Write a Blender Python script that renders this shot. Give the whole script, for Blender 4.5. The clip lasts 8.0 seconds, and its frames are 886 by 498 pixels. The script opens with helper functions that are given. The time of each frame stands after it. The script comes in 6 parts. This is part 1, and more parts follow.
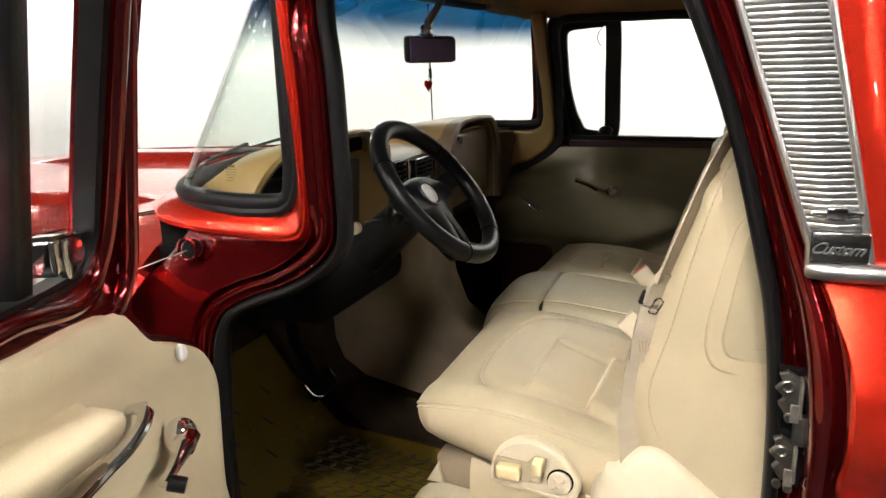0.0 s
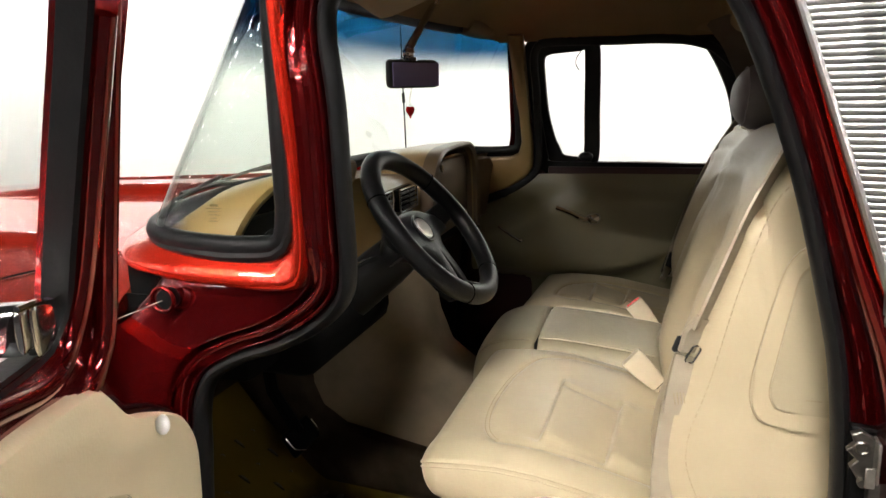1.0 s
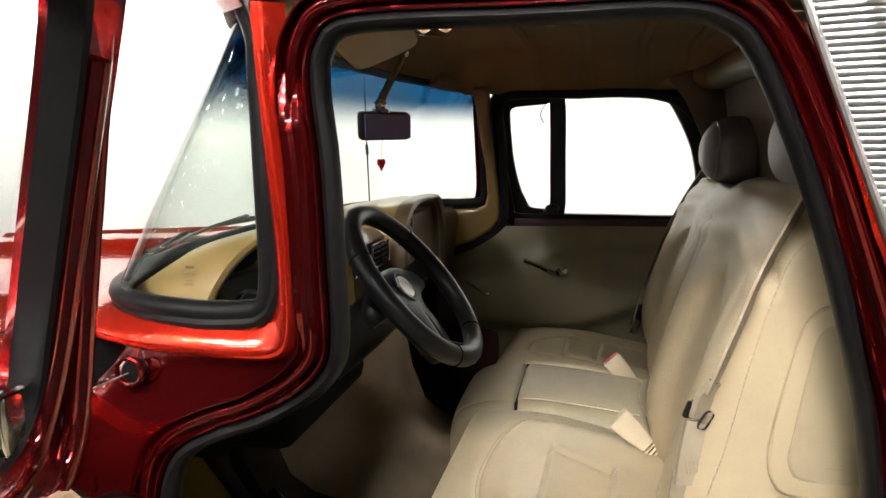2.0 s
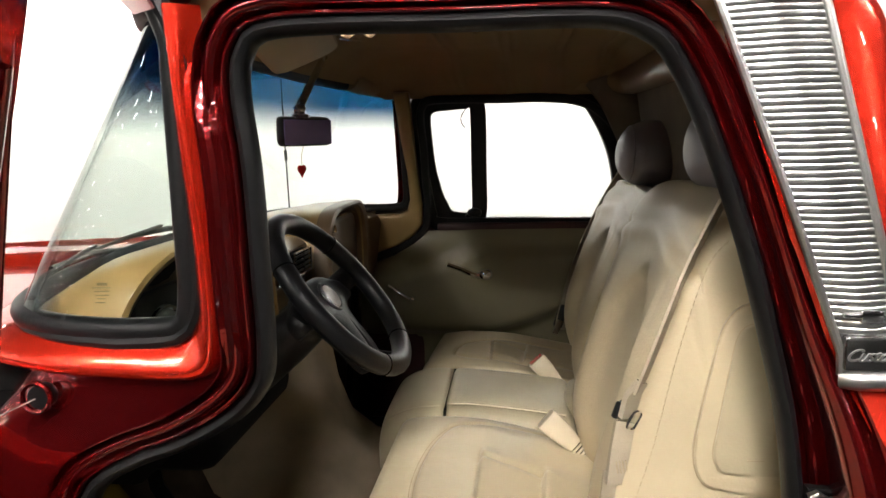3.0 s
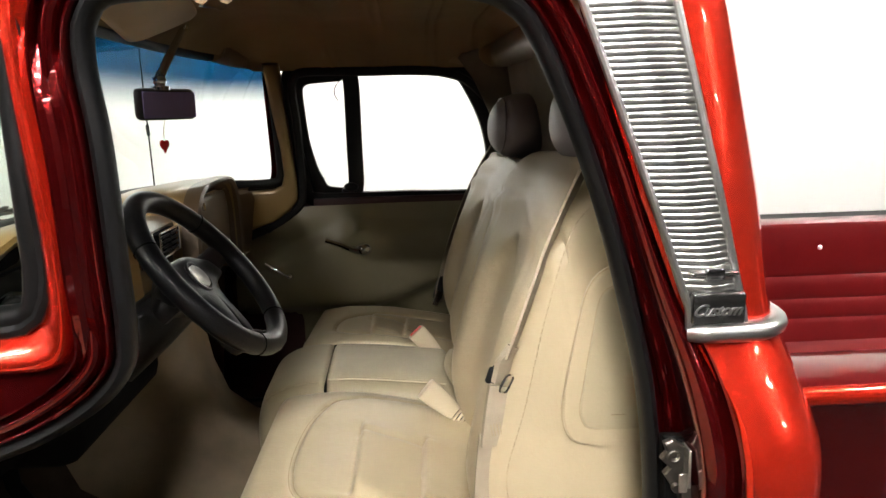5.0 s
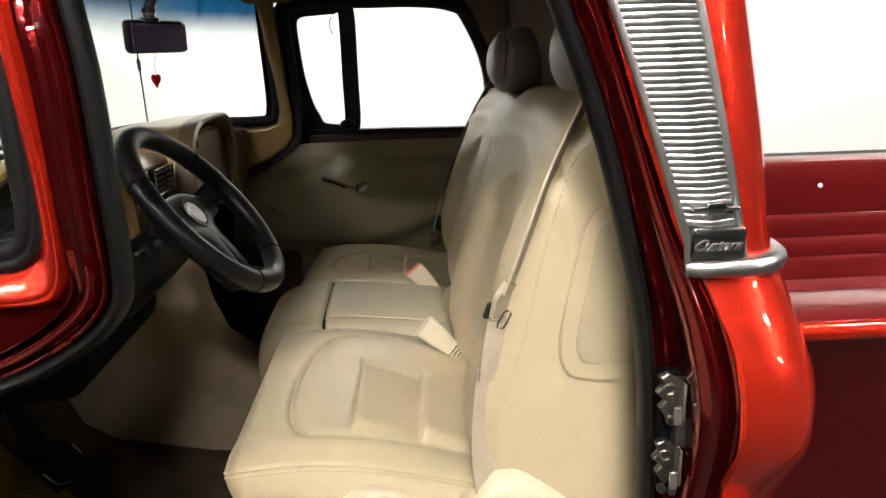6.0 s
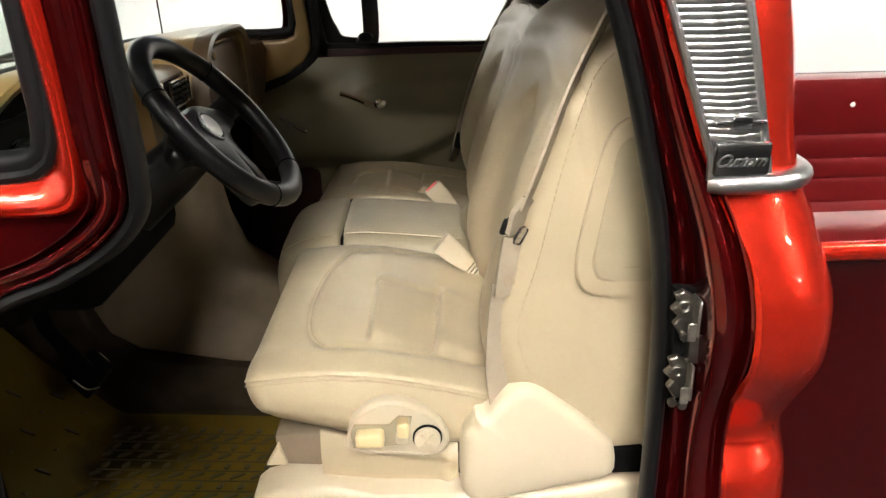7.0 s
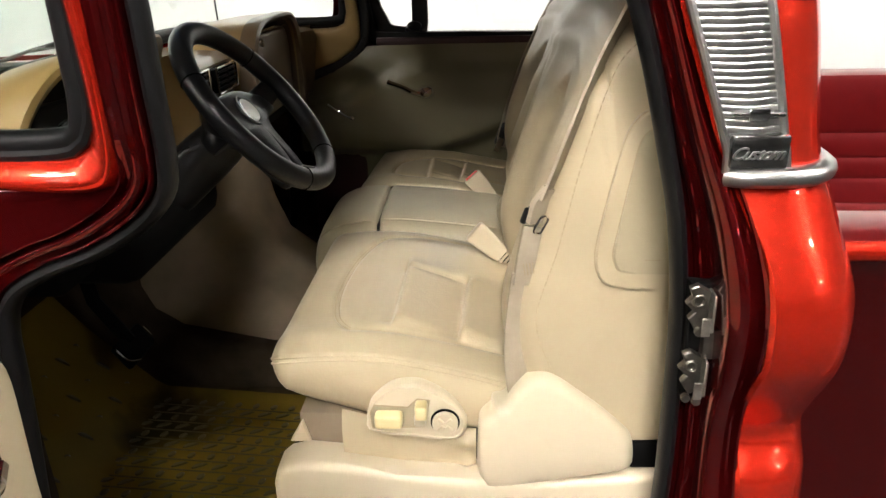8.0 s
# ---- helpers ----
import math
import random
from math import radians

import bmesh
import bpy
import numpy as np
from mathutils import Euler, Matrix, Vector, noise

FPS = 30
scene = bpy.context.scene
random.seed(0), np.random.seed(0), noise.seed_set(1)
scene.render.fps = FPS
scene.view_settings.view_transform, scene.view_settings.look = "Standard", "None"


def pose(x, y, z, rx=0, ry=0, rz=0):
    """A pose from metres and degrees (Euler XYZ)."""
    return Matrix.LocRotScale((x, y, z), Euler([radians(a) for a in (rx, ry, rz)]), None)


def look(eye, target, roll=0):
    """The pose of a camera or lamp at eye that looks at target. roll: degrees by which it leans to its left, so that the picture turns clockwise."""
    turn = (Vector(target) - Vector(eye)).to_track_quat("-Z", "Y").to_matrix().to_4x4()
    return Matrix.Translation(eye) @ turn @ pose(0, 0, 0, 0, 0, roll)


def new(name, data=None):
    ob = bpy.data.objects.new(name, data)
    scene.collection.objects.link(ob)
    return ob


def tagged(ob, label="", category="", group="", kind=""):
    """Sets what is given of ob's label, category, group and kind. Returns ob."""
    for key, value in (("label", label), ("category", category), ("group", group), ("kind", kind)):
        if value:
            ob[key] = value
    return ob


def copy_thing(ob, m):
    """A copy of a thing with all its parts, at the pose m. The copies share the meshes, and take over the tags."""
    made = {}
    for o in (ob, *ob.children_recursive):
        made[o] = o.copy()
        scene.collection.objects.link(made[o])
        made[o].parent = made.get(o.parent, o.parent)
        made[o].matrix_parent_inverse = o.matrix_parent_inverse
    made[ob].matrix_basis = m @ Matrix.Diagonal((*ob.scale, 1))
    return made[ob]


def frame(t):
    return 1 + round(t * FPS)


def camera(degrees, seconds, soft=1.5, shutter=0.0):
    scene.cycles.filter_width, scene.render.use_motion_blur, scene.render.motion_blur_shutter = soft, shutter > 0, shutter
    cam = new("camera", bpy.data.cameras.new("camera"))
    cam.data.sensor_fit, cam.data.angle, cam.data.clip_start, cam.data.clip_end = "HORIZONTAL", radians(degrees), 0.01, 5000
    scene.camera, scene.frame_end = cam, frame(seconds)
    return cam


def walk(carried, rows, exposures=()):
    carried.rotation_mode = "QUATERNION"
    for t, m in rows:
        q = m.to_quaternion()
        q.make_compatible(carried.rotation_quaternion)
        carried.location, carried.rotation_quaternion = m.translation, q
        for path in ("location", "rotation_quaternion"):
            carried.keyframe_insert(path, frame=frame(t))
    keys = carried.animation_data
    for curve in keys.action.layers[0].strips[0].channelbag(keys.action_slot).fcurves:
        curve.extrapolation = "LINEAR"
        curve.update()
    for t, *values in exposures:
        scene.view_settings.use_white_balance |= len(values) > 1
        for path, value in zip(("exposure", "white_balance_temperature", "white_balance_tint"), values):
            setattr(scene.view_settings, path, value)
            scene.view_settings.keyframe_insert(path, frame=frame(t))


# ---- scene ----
cam = camera(63.0, 8.0)
PATH = [
    (0, (-0.1110, -0.8239, 1.5844), (-0.8078, 0.9845, 1.0912), -1.35),
    (0.5, (-0.1693, -0.7823, 1.5859), (-0.8022, 1.0504, 1.0973), -1.34),
    (1, (-0.2260, -0.7486, 1.5905), (-0.7951, 1.1185, 1.1535), -1.33),
    (2.3, (-0.3151, -0.7009, 1.5974), (-0.6771, 1.2437, 1.3024), -1.11),
    (2.5, (-0.3174, -0.6981, 1.5983), (-0.6319, 1.2541, 1.3005), -1.30),
    (3, (-0.3177, -0.6961, 1.6003), (-0.5227, 1.2696, 1.2972), -1.29),
    (3.5, (-0.3125, -0.6976, 1.6004), (-0.4237, 1.2761, 1.2926), -1.29),
    (4, (-0.3085, -0.6972, 1.5995), (-0.3102, 1.2780, 1.2854), -1.38),
    (4.5, (-0.3056, -0.6959, 1.5986), (-0.1966, 1.2728, 1.2632), -1.28),
    (6, (-0.3033, -0.6867, 1.5897), (-0.1888, 1.2359, 1.0493), -1.45),
    (6.5, (-0.3035, -0.6827, 1.5857), (-0.2112, 1.2053, 0.9327), -1.42),
    (7, (-0.2993, -0.6833, 1.5808), (-0.2477, 1.1714, 0.8348), -1.39),
    (7.5, (-0.2827, -0.6887, 1.5782), (-0.3181, 1.1576, 0.8081), -1.48),
    (8, (-0.2519, -0.6948, 1.5779), (-0.3597, 1.1505, 0.8130), -1.39),
]
walk(cam, [(t, look(eye, target, roll)) for t, eye, target, roll in PATH])

# ---------------------------------------------------------------- light
world = bpy.data.worlds.new("showroom_air")
world.use_nodes = True
world.node_tree.nodes["Background"].inputs[0].default_value = (0.9, 0.95, 1.0, 1)
world.node_tree.nodes["Background"].inputs[1].default_value = 0.01
scene.world = world
scene.view_settings.exposure = 0.0
LAMP = 222.0


# ---------------------------------------------------------------- materials
def mat(name, color, rough=0.5, metal=0.0, coat=0.0, vary=0.12, scale=8.0, bump=0.0, bump_scale=120.0, spec=0.5, coat_rough=0.03, wrinkle=0.0):
    """A principled surface with cloudy variation at two scales and fine relief."""
    m = bpy.data.materials.new(name)
    m.use_nodes = True
    nt = m.node_tree
    b = nt.nodes["Principled BSDF"]
    b.inputs["Roughness"].default_value = rough
    b.inputs["Metallic"].default_value = metal
    b.inputs["Coat Weight"].default_value = coat
    b.inputs["Coat Roughness"].default_value = coat_rough
    b.inputs["Specular IOR Level"].default_value = spec
    tc = nt.nodes.new("ShaderNodeTexCoord")
    n1 = nt.nodes.new("ShaderNodeTexNoise")
    n1.inputs["Scale"].default_value = scale
    n1.inputs["Detail"].default_value = 6
    nt.links.new(tc.outputs["Object"], n1.inputs["Vector"])
    ramp = nt.nodes.new("ShaderNodeValToRGB")
    lo = [c * (1 - vary) for c in color]
    hi = [min(1, c * (1 + vary)) for c in color]
    ramp.color_ramp.elements[0].color = (*lo, 1)
    ramp.color_ramp.elements[1].color = (*hi, 1)
    ramp.color_ramp.elements[0].position, ramp.color_ramp.elements[1].position = 0.3, 0.7
    nt.links.new(n1.outputs["Fac"], ramp.inputs[0])
    nt.links.new(ramp.outputs[0], b.inputs["Base Color"])
    if wrinkle:
        n3 = nt.nodes.new("ShaderNodeTexNoise")
        n3.inputs["Scale"].default_value = 22
        n3.inputs["Detail"].default_value = 3
        n3.inputs["Distortion"].default_value = 1.2
        nt.links.new(tc.outputs["Object"], n3.inputs["Vector"])
        b3 = nt.nodes.new("ShaderNodeBump")
        b3.inputs["Strength"].default_value = wrinkle
        b3.inputs["Distance"].default_value = 0.006
        nt.links.new(n3.outputs["Fac"], b3.inputs["Height"])
        nt.links.new(b3.outputs[0], b.inputs["Normal"])
    if bump:
        n2 = nt.nodes.new("ShaderNodeTexNoise")
        n2.inputs["Scale"].default_value = bump_scale
        n2.inputs["Detail"].default_value = 4
        nt.links.new(tc.outputs["Object"], n2.inputs["Vector"])
        bp = nt.nodes.new("ShaderNodeBump")
        bp.inputs["Strength"].default_value = bump
        bp.inputs["Distance"].default_value = 0.002
        nt.links.new(n2.outputs["Fac"], bp.inputs["Height"])
        nt.links.new(bp.outputs[0], b.inputs["Normal"])
        if wrinkle:
            nt.links.new(b3.outputs[0], bp.inputs["Normal"])
    return m


PAINT = mat("red_candy_paint", (0.80, 0.036, 0.014), 0.26, 0.80, 1.0, 0.05, 40)
# Body red made darker: shade and dark reflections of jambs and posts painted in.
PAINT_IN = mat("red_paint_shade_darkened", (0.175, 0.007, 0.008), 0.18, 0.88, 1.0, 0.06, 40)
RUBBER = mat("black_rubber", (0.006, 0.006, 0.0065), 0.42, 0, 0, 0.2, 30, 0.15, 200, spec=0.2)
BLACK = mat("black_plastic", (0.004, 0.004, 0.0045), 0.34, 0, 0, 0.2, 30, 0.2, 300, spec=0.32)
CHROME = mat("chrome", (0.82, 0.82, 0.83), 0.11, 1.0, 0, 0.03, 20)
STEEL = mat("zinc_plated_steel", (0.17, 0.158, 0.14), 0.42, 1.0, 0, 0.3, 60)
BRIGHT = mat("worn_bright_zinc", (0.40, 0.375, 0.33), 0.36, 0.9, 0, 0.25, 90)
LEATHER = mat("beige_leather", (0.440, 0.367, 0.242), 0.35, 0, 0.0, 0.05, 7, 0.16, 260, wrinkle=0.12)
LEATHER_DK = mat("beige_leather_darker", (0.37, 0.316, 0.208), 0.44, 0, 0.0, 0.07, 9, 0.16, 260, wrinkle=0.12)
VINYL = mat("cream_vinyl", (0.60, 0.51, 0.34), 0.42, 0, 0.05, 0.05, 6, 0.2, 300)
PLASTIC = mat("cream_plastic", (0.56, 0.485, 0.35), 0.38, 0, 0, 0.03, 9, 0.1, 400)
BUTTON = mat("yellowed_plastic", (0.70, 0.58, 0.32), 0.35, 0, 0, 0.03, 9)
TAN = mat("tan_paint", (0.23, 0.148, 0.056), 0.36, 0.1, 0.25, 0.06, 14)
HEADLINER = mat("tan_headliner", (0.25, 0.178, 0.10), 0.75, 0, 0, 0.10, 7, 0.5, 350, spec=0.2)
CLOTH = mat("grey_cloth", (0.17, 0.138, 0.105), 0.85, 0, 0, 0.12, 10, 0.5, 400, spec=0.15)
# Cream vinyl again; the dimness of the far side is in this colour.
VINYL_SHADE = mat("cream_vinyl_in_shade", (0.165, 0.146, 0.088), 0.42, 0, 0.05, 0.07, 6, 0.2, 300)
# Violet cast of light through the blue glass band, mixed into the leather colour.
HEADREST = mat("leather_violet_light_tint", (0.25, 0.222, 0.25), 0.42, 0, 0.05, 0.06, 9, 0.25, 260)
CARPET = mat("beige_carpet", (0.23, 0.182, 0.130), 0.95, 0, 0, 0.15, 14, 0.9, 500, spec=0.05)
# Same carpet, with the footwell's shade put into a darker colour.
CARPET_DK = mat("carpet_shade_darkened", (0.042, 0.031, 0.021), 0.95, 0, 0, 0.3, 18, 0.9, 500, spec=0.05)
MAT = mat("tan_rubber_mat", (0.111, 0.075, 0.009), 0.6, 0, 0, 0.12, 10, 0.2, 200, spec=0.12)
def heel_wear(m, centre, radius):
    """A dark worn patch with a ragged rim."""
    nt = m.node_tree
    b = nt.nodes["Principled BSDF"]
    src = b.inputs["Base Color"].links[0].from_socket
    tc = nt.nodes.new("ShaderNodeTexCoord")
    nz = nt.nodes.new("ShaderNodeTexNoise")
    nz.inputs["Scale"].default_value = 14
    nz.inputs["Detail"].default_value = 5
    nt.links.new(tc.outputs["Object"], nz.inputs["Vector"])
    mp = nt.nodes.new("ShaderNodeVectorMath")
    mp.operation = "DISTANCE"
    mp.inputs[1].default_value = centre
    nt.links.new(tc.outputs["Object"], mp.inputs[0])
    ad = nt.nodes.new("ShaderNodeMath")
    ad.operation = "MULTIPLY_ADD"
    ad.inputs[1].default_value = 0.14
    nt.links.new(nz.outputs["Fac"], ad.inputs[0])
    nt.links.new(mp.outputs["Value"], ad.inputs[2])
    mr = nt.nodes.new("ShaderNodeMapRange")
    mr.inputs[1].default_value, mr.inputs[2].default_value = radius, radius + 0.07
    mr.inputs[3].default_value, mr.inputs[4].default_value = 0.12, 1.0
    nt.links.new(ad.outputs[0], mr.inputs[0])
    mx = nt.nodes.new("ShaderNodeVectorMath")
    mx.operation = "SCALE"
    nt.links.new(src, mx.inputs[0])
    nt.links.new(mr.outputs[0], mx.inputs["Scale"])
    nt.links.new(mx.outputs[0], b.inputs["Base Color"])


heel_wear(MAT, (-0.84, 0.42, 0.74), 0.12)
MAT_DK = mat("tan_rubber_tread", (0.035, 0.022, 0.005), 0.5, 0, 0, 0.12, 10, 0.2, 200)
WEBBING = mat("beige_webbing", (0.36, 0.305, 0.225), 0.7, 0, 0, 0.08, 30, 0.5, 700)
REDPLASTIC = mat("red_plastic", (0.7, 0.03, 0.02), 0.3)
REDGLASS = mat("red_enamel", (0.55, 0.01, 0.01), 0.1, 0.2, 1.0)
WHITEWALL = mat("white_wall_paint", (0.86, 0.86, 0.84), 0.7, 0, 0, 0.02, 0.6)
CONCRETE = mat("grey_polished_floor", (0.007, 0.0068, 0.0066), 0.6, 0, 0, 0.1, 2, spec=0.2)
DARKWALL = mat("dark_unseen_wall", (0.08, 0.077, 0.075), 0.8, 0, 0, 0.1, 0.6)
DARKCEIL = mat("dark_ceiling_paint", (0.10, 0.095, 0.09), 0.8, 0, 0, 0.1, 0.6)
ALU = mat("brushed_aluminium", (0.50, 0.50, 0.49), 0.33, 1.0, 0, 0.05, 50)
ALU_DK = mat("aluminium_groove", (0.22, 0.22, 0.22), 0.5, 1.0, 0, 0.1, 50)
BADGE = mat("silver_badge", (0.86, 0.86, 0.85), 0.30, 0.0, 0, 0.03, 50)
# Chrome with its dark reflection set as a darker base colour.
PLATE = mat("chrome_plate_dark_reflection", (0.30, 0.295, 0.29), 0.22, 1.0, 0, 0.05, 50)
# Near black: for black parts, and as painted shade in recesses and gaps.
HOLLOW = mat("black_parts_and_shade", (0.004, 0.004, 0.004), 0.8, spec=0.05)
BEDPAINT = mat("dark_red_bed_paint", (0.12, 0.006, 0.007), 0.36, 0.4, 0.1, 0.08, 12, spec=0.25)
# Body red taken almost to black: the far door's shade put into colour.
BELT = mat("red_paint_shade_in_colour", (0.03, 0.004, 0.004), 0.5, 0, 0, 0.1, 20)
VISOR = mat("tan_visor_vinyl", (0.34, 0.25, 0.14), 0.6, 0, 0, 0.08, 8, 0.3, 350)
DASH = mat("brown_dash_paint", (0.108, 0.069, 0.035), 0.42, 0.1, 0.25, 0.08, 14)
RAIL = mat("brown_roof_rail", (0.27, 0.19, 0.10), 0.40, 0, 0.2, 0.06, 9)
SEAM = mat("beige_seam_thread", (0.36, 0.29, 0.185), 0.8, 0, 0, 0.1, 40)
THREAD = mat("pale_thread", (0.42, 0.345, 0.225), 0.8, 0, 0, 0.1, 40)
GLASS_PRINT = mat("brown_print", (0.10, 0.08, 0.03), 0.6)


def glass(name, bottom, top, z0, z1, gloss=0.9):
    """Clear sheet that tints what is seen through it, from bottom to top, with mirror gloss by Fresnel."""
    m = bpy.data.materials.new(name)
    m.use_nodes = True
    nt = m.node_tree
    nt.nodes.remove(nt.nodes["Principled BSDF"])
    out = nt.nodes["Material Output"]
    tc = nt.nodes.new("ShaderNodeTexCoord")
    sep = nt.nodes.new("ShaderNodeSeparateXYZ")
    nt.links.new(tc.outputs["Object"], sep.inputs[0])
    mr = nt.nodes.new("ShaderNodeMapRange")
    mr.interpolation_type = "SMOOTHSTEP"
    mr.inputs[1].default_value, mr.inputs[2].default_value = z0, z1
    nt.links.new(sep.outputs[2], mr.inputs[0])
    ramp = nt.nodes.new("ShaderNodeValToRGB")
    ramp.color_ramp.elements[0].color, ramp.color_ramp.elements[1].color = (*bottom, 1), (*top, 1)
    nt.links.new(mr.outputs[0], ramp.inputs[0])
    tr = nt.nodes.new("ShaderNodeBsdfTransparent")
    nt.links.new(ramp.outputs[0], tr.inputs[0])
    gl = nt.nodes.new("ShaderNodeBsdfGlossy")
    gl.inputs["Roughness"].default_value = 0.0
    gl.inputs["Color"].default_value = (gloss, gloss, gloss, 1)
    lw = nt.nodes.new("ShaderNodeLayerWeight")
    lw.inputs[0].default_value = 0.5
    pw = nt.nodes.new("ShaderNodeMath")
    pw.operation = "POWER"
    pw.inputs[1].default_value = 4.0
    nt.links.new(lw.outputs["Facing"], pw.inputs[0])
    fr = nt.nodes.new("ShaderNodeMath")
    fr.operation = "MULTIPLY_ADD"
    fr.inputs[1].default_value, fr.inputs[2].default_value = 0.85, 0.06
    nt.links.new(pw.outputs[0], fr.inputs[0])
    mix = nt.nodes.new("ShaderNodeMixShader")
    nt.links.new(fr.outputs[0], mix.inputs[0])
    nt.links.new(tr.outputs[0], mix.inputs[1])
    nt.links.new(gl.outputs[0], mix.inputs[2])
    nt.links.new(mix.outputs[0], out.inputs[0])
    return m


GLASS = glass("windshield_glass", (0.89, 0.96, 0.925), (0.003, 0.050, 0.125), 1.60, 1.70)
GLASS_SIDE = glass("side_glass", (0.94, 0.97, 0.96), (0.94, 0.97, 0.96), 0, 1)


def glow(name, strength, color=(1.0, 0.955, 0.89)):
    m = bpy.data.materials.new(name)
    m.use_nodes = True
    b = m.node_tree.nodes["Principled BSDF"]
    b.inputs["Base Color"].default_value = (0.8, 0.8, 0.8, 1)
    b.inputs["Emission Color"].default_value = (*color, 1)
    b.inputs["Emission Strength"].default_value = strength
    return m


LIGHT = glow("lamp_diffuser", LAMP)
LIGHT_WASH = glow("added_wall_wash", LAMP * 0.46)
SPOT = glow("downlight_lens", LAMP * 0.25)


# ---------------------------------------------------------------- mesh tools
def part(name, bm, material, parent=None, label="", smooth=True, angle=38):
    """Links a bmesh as one mesh object, under a thing or part."""
    bmesh.ops.recalc_face_normals(bm, faces=bm.faces)
    for f in bm.faces:
        f.smooth = smooth
    if smooth:
        lim = radians(angle)
        for e in bm.edges:
            if len(e.link_faces) == 2 and e.calc_face_angle(0) > lim:
                e.smooth = False
    me = bpy.data.meshes.new(name)
    bm.to_mesh(me)
    bm.free()
    me.materials.append(material)
    ob = new(name, me)
    if parent:
        ob.parent = parent
    return tagged(ob, label) if label else ob


def thing(name, label, category, group="", kind="", at=(0, 0, 0)):
    ob = new(name)
    ob.location = at
    ob.empty_display_size = 0.05
    return tagged(ob, label, category, group, kind)


def curve(points, n, closed=False):
    """Catmull-Rom through the points, resampled to n evenly spaced points."""
    P = [Vector(p) for p in points]
    L = len(P)
    out = []
    segs = L if closed else L - 1
    for i in range(segs):
        p1, p2 = P[i], P[(i + 1) % L]
        p0 = P[i - 1] if (closed or i) else p1
        p3 = P[(i + 2) % L] if (closed or i + 2 < L) else p2
        for k in range(12):
            t = k / 12
            out.append(0.5 * (2 * p1 + (p2 - p0) * t + (2 * p0 - 5 * p1 + 4 * p2 - p3) * t * t + (3 * p1 - p0 - 3 * p2 + p3) * t ** 3))
    out.append(P[0] if closed else P[-1])
    d = [0.0]
    for a, b in zip(out, out[1:]):
        d.append(d[-1] + (b - a).length)
    res = []
    steps = n if closed else n - 1
    j = 0
    for i in range(n):
        s = d[-1] * i / steps
        while j < len(d) - 2 and d[j + 1] < s:
            j += 1
        f = (s - d[j]) / max(1e-9, d[j + 1] - d[j])
        res.append(out[j].lerp(out[j + 1], min(1, max(0, f))))
    return res


def loft(secs, ring=False, closed=False, caps=False, bm=None):
    """Skin through sections of equal length. ring: each section closes on itself; closed: the last section joins the first."""
    bm = bm or bmesh.new()
    rows = [[bm.verts.new(p) for p in s] for s in secs]
    m = len(rows[0])
    pairs = list(zip(rows, rows[1:])) + ([(rows[-1], rows[0])] if closed else [])
    for a, b in pairs:
        for i in range(m if ring else m - 1):
            j = (i + 1) % m
            try:
                bm.faces.new((a[i], a[j], b[j], b[i]))
            except ValueError:
                pass
    if caps and ring:
        bm.faces.new(rows[0])
        bm.faces.new(rows[-1][::-1])
    return bm


def tube(path, r, sides=10, closed=False, flat=1.0, up=(0, 0, 1), bm=None, taper=None):
    """A round (or flattened) bar along a path of points. up: the direction in which flat squeezes it."""
    P = [Vector(p) for p in path]
    L = len(P)
    T = []
    for i in range(L):
        a = P[i - 1] if (i or closed) else P[i]
        b = P[(i + 1) % L] if (i + 1 < L or closed) else P[i]
        T.append((b - a).normalized())
    u = Vector(up)
    if abs(u.dot(T[0])) > 0.95:
        u = Vector((1, 0, 0)) if abs(T[0].x) < 0.9 else Vector((0, 1, 0))
    u = (u - T[0] * u.dot(T[0])).normalized()
    U = [u]
    for i in range(1, L):
        u = T[i - 1].rotation_difference(T[i]) @ U[-1]
        U.append((u - T[i] * u.dot(T[i])).normalized())
    fix = 0.0
    if closed:
        w = T[-1].rotation_difference(T[0]) @ U[-1]
        fix = math.atan2(U[0].dot(T[0].cross(w)), U[0].dot(w))
    secs = []
    for i, p in enumerate(P):
        u = Matrix.Rotation(fix * i / L, 3, T[i]) @ U[i]
        s_ = T[i].cross(u)
        k = r * (taper[i] if taper else 1)
        secs.append([p + s_ * k * math.cos(q) + u * k * flat * math.sin(q) for q in (2 * math.pi * j / sides for j in range(sides))])
    return loft(secs, ring=True, closed=closed, caps=not closed, bm=bm)


def rbox(x0, x1, y0, y1, z0, z1, r=0.004, segs=2, bm=None):
    """A box with rounded edges."""
    b = bmesh.new()
    bmesh.ops.create_cube(b, size=1)
    for v in b.verts:
        v.co = Vector(((x0 + x1) / 2 + v.co.x * (x1 - x0), (y0 + y1) / 2 + v.co.y * (y1 - y0), (z0 + z1) / 2 + v.co.z * (z1 - z0)))
    if r > 0:
        bmesh.ops.bevel(b, geom=list(b.edges), offset=r, segments=segs, profile=0.5, affect="EDGES")
    return join(bm, b)


def join(bm, b):
    if bm is None:
        return b
    me = bpy.data.meshes.new("tmp")
    b.to_mesh(me)
    b.free()
    bm.from_mesh(me)
    bpy.data.meshes.remove(me)
    return bm


def move(bm, m):
    bmesh.ops.transform(bm, matrix=m, verts=bm.verts)
    return bm


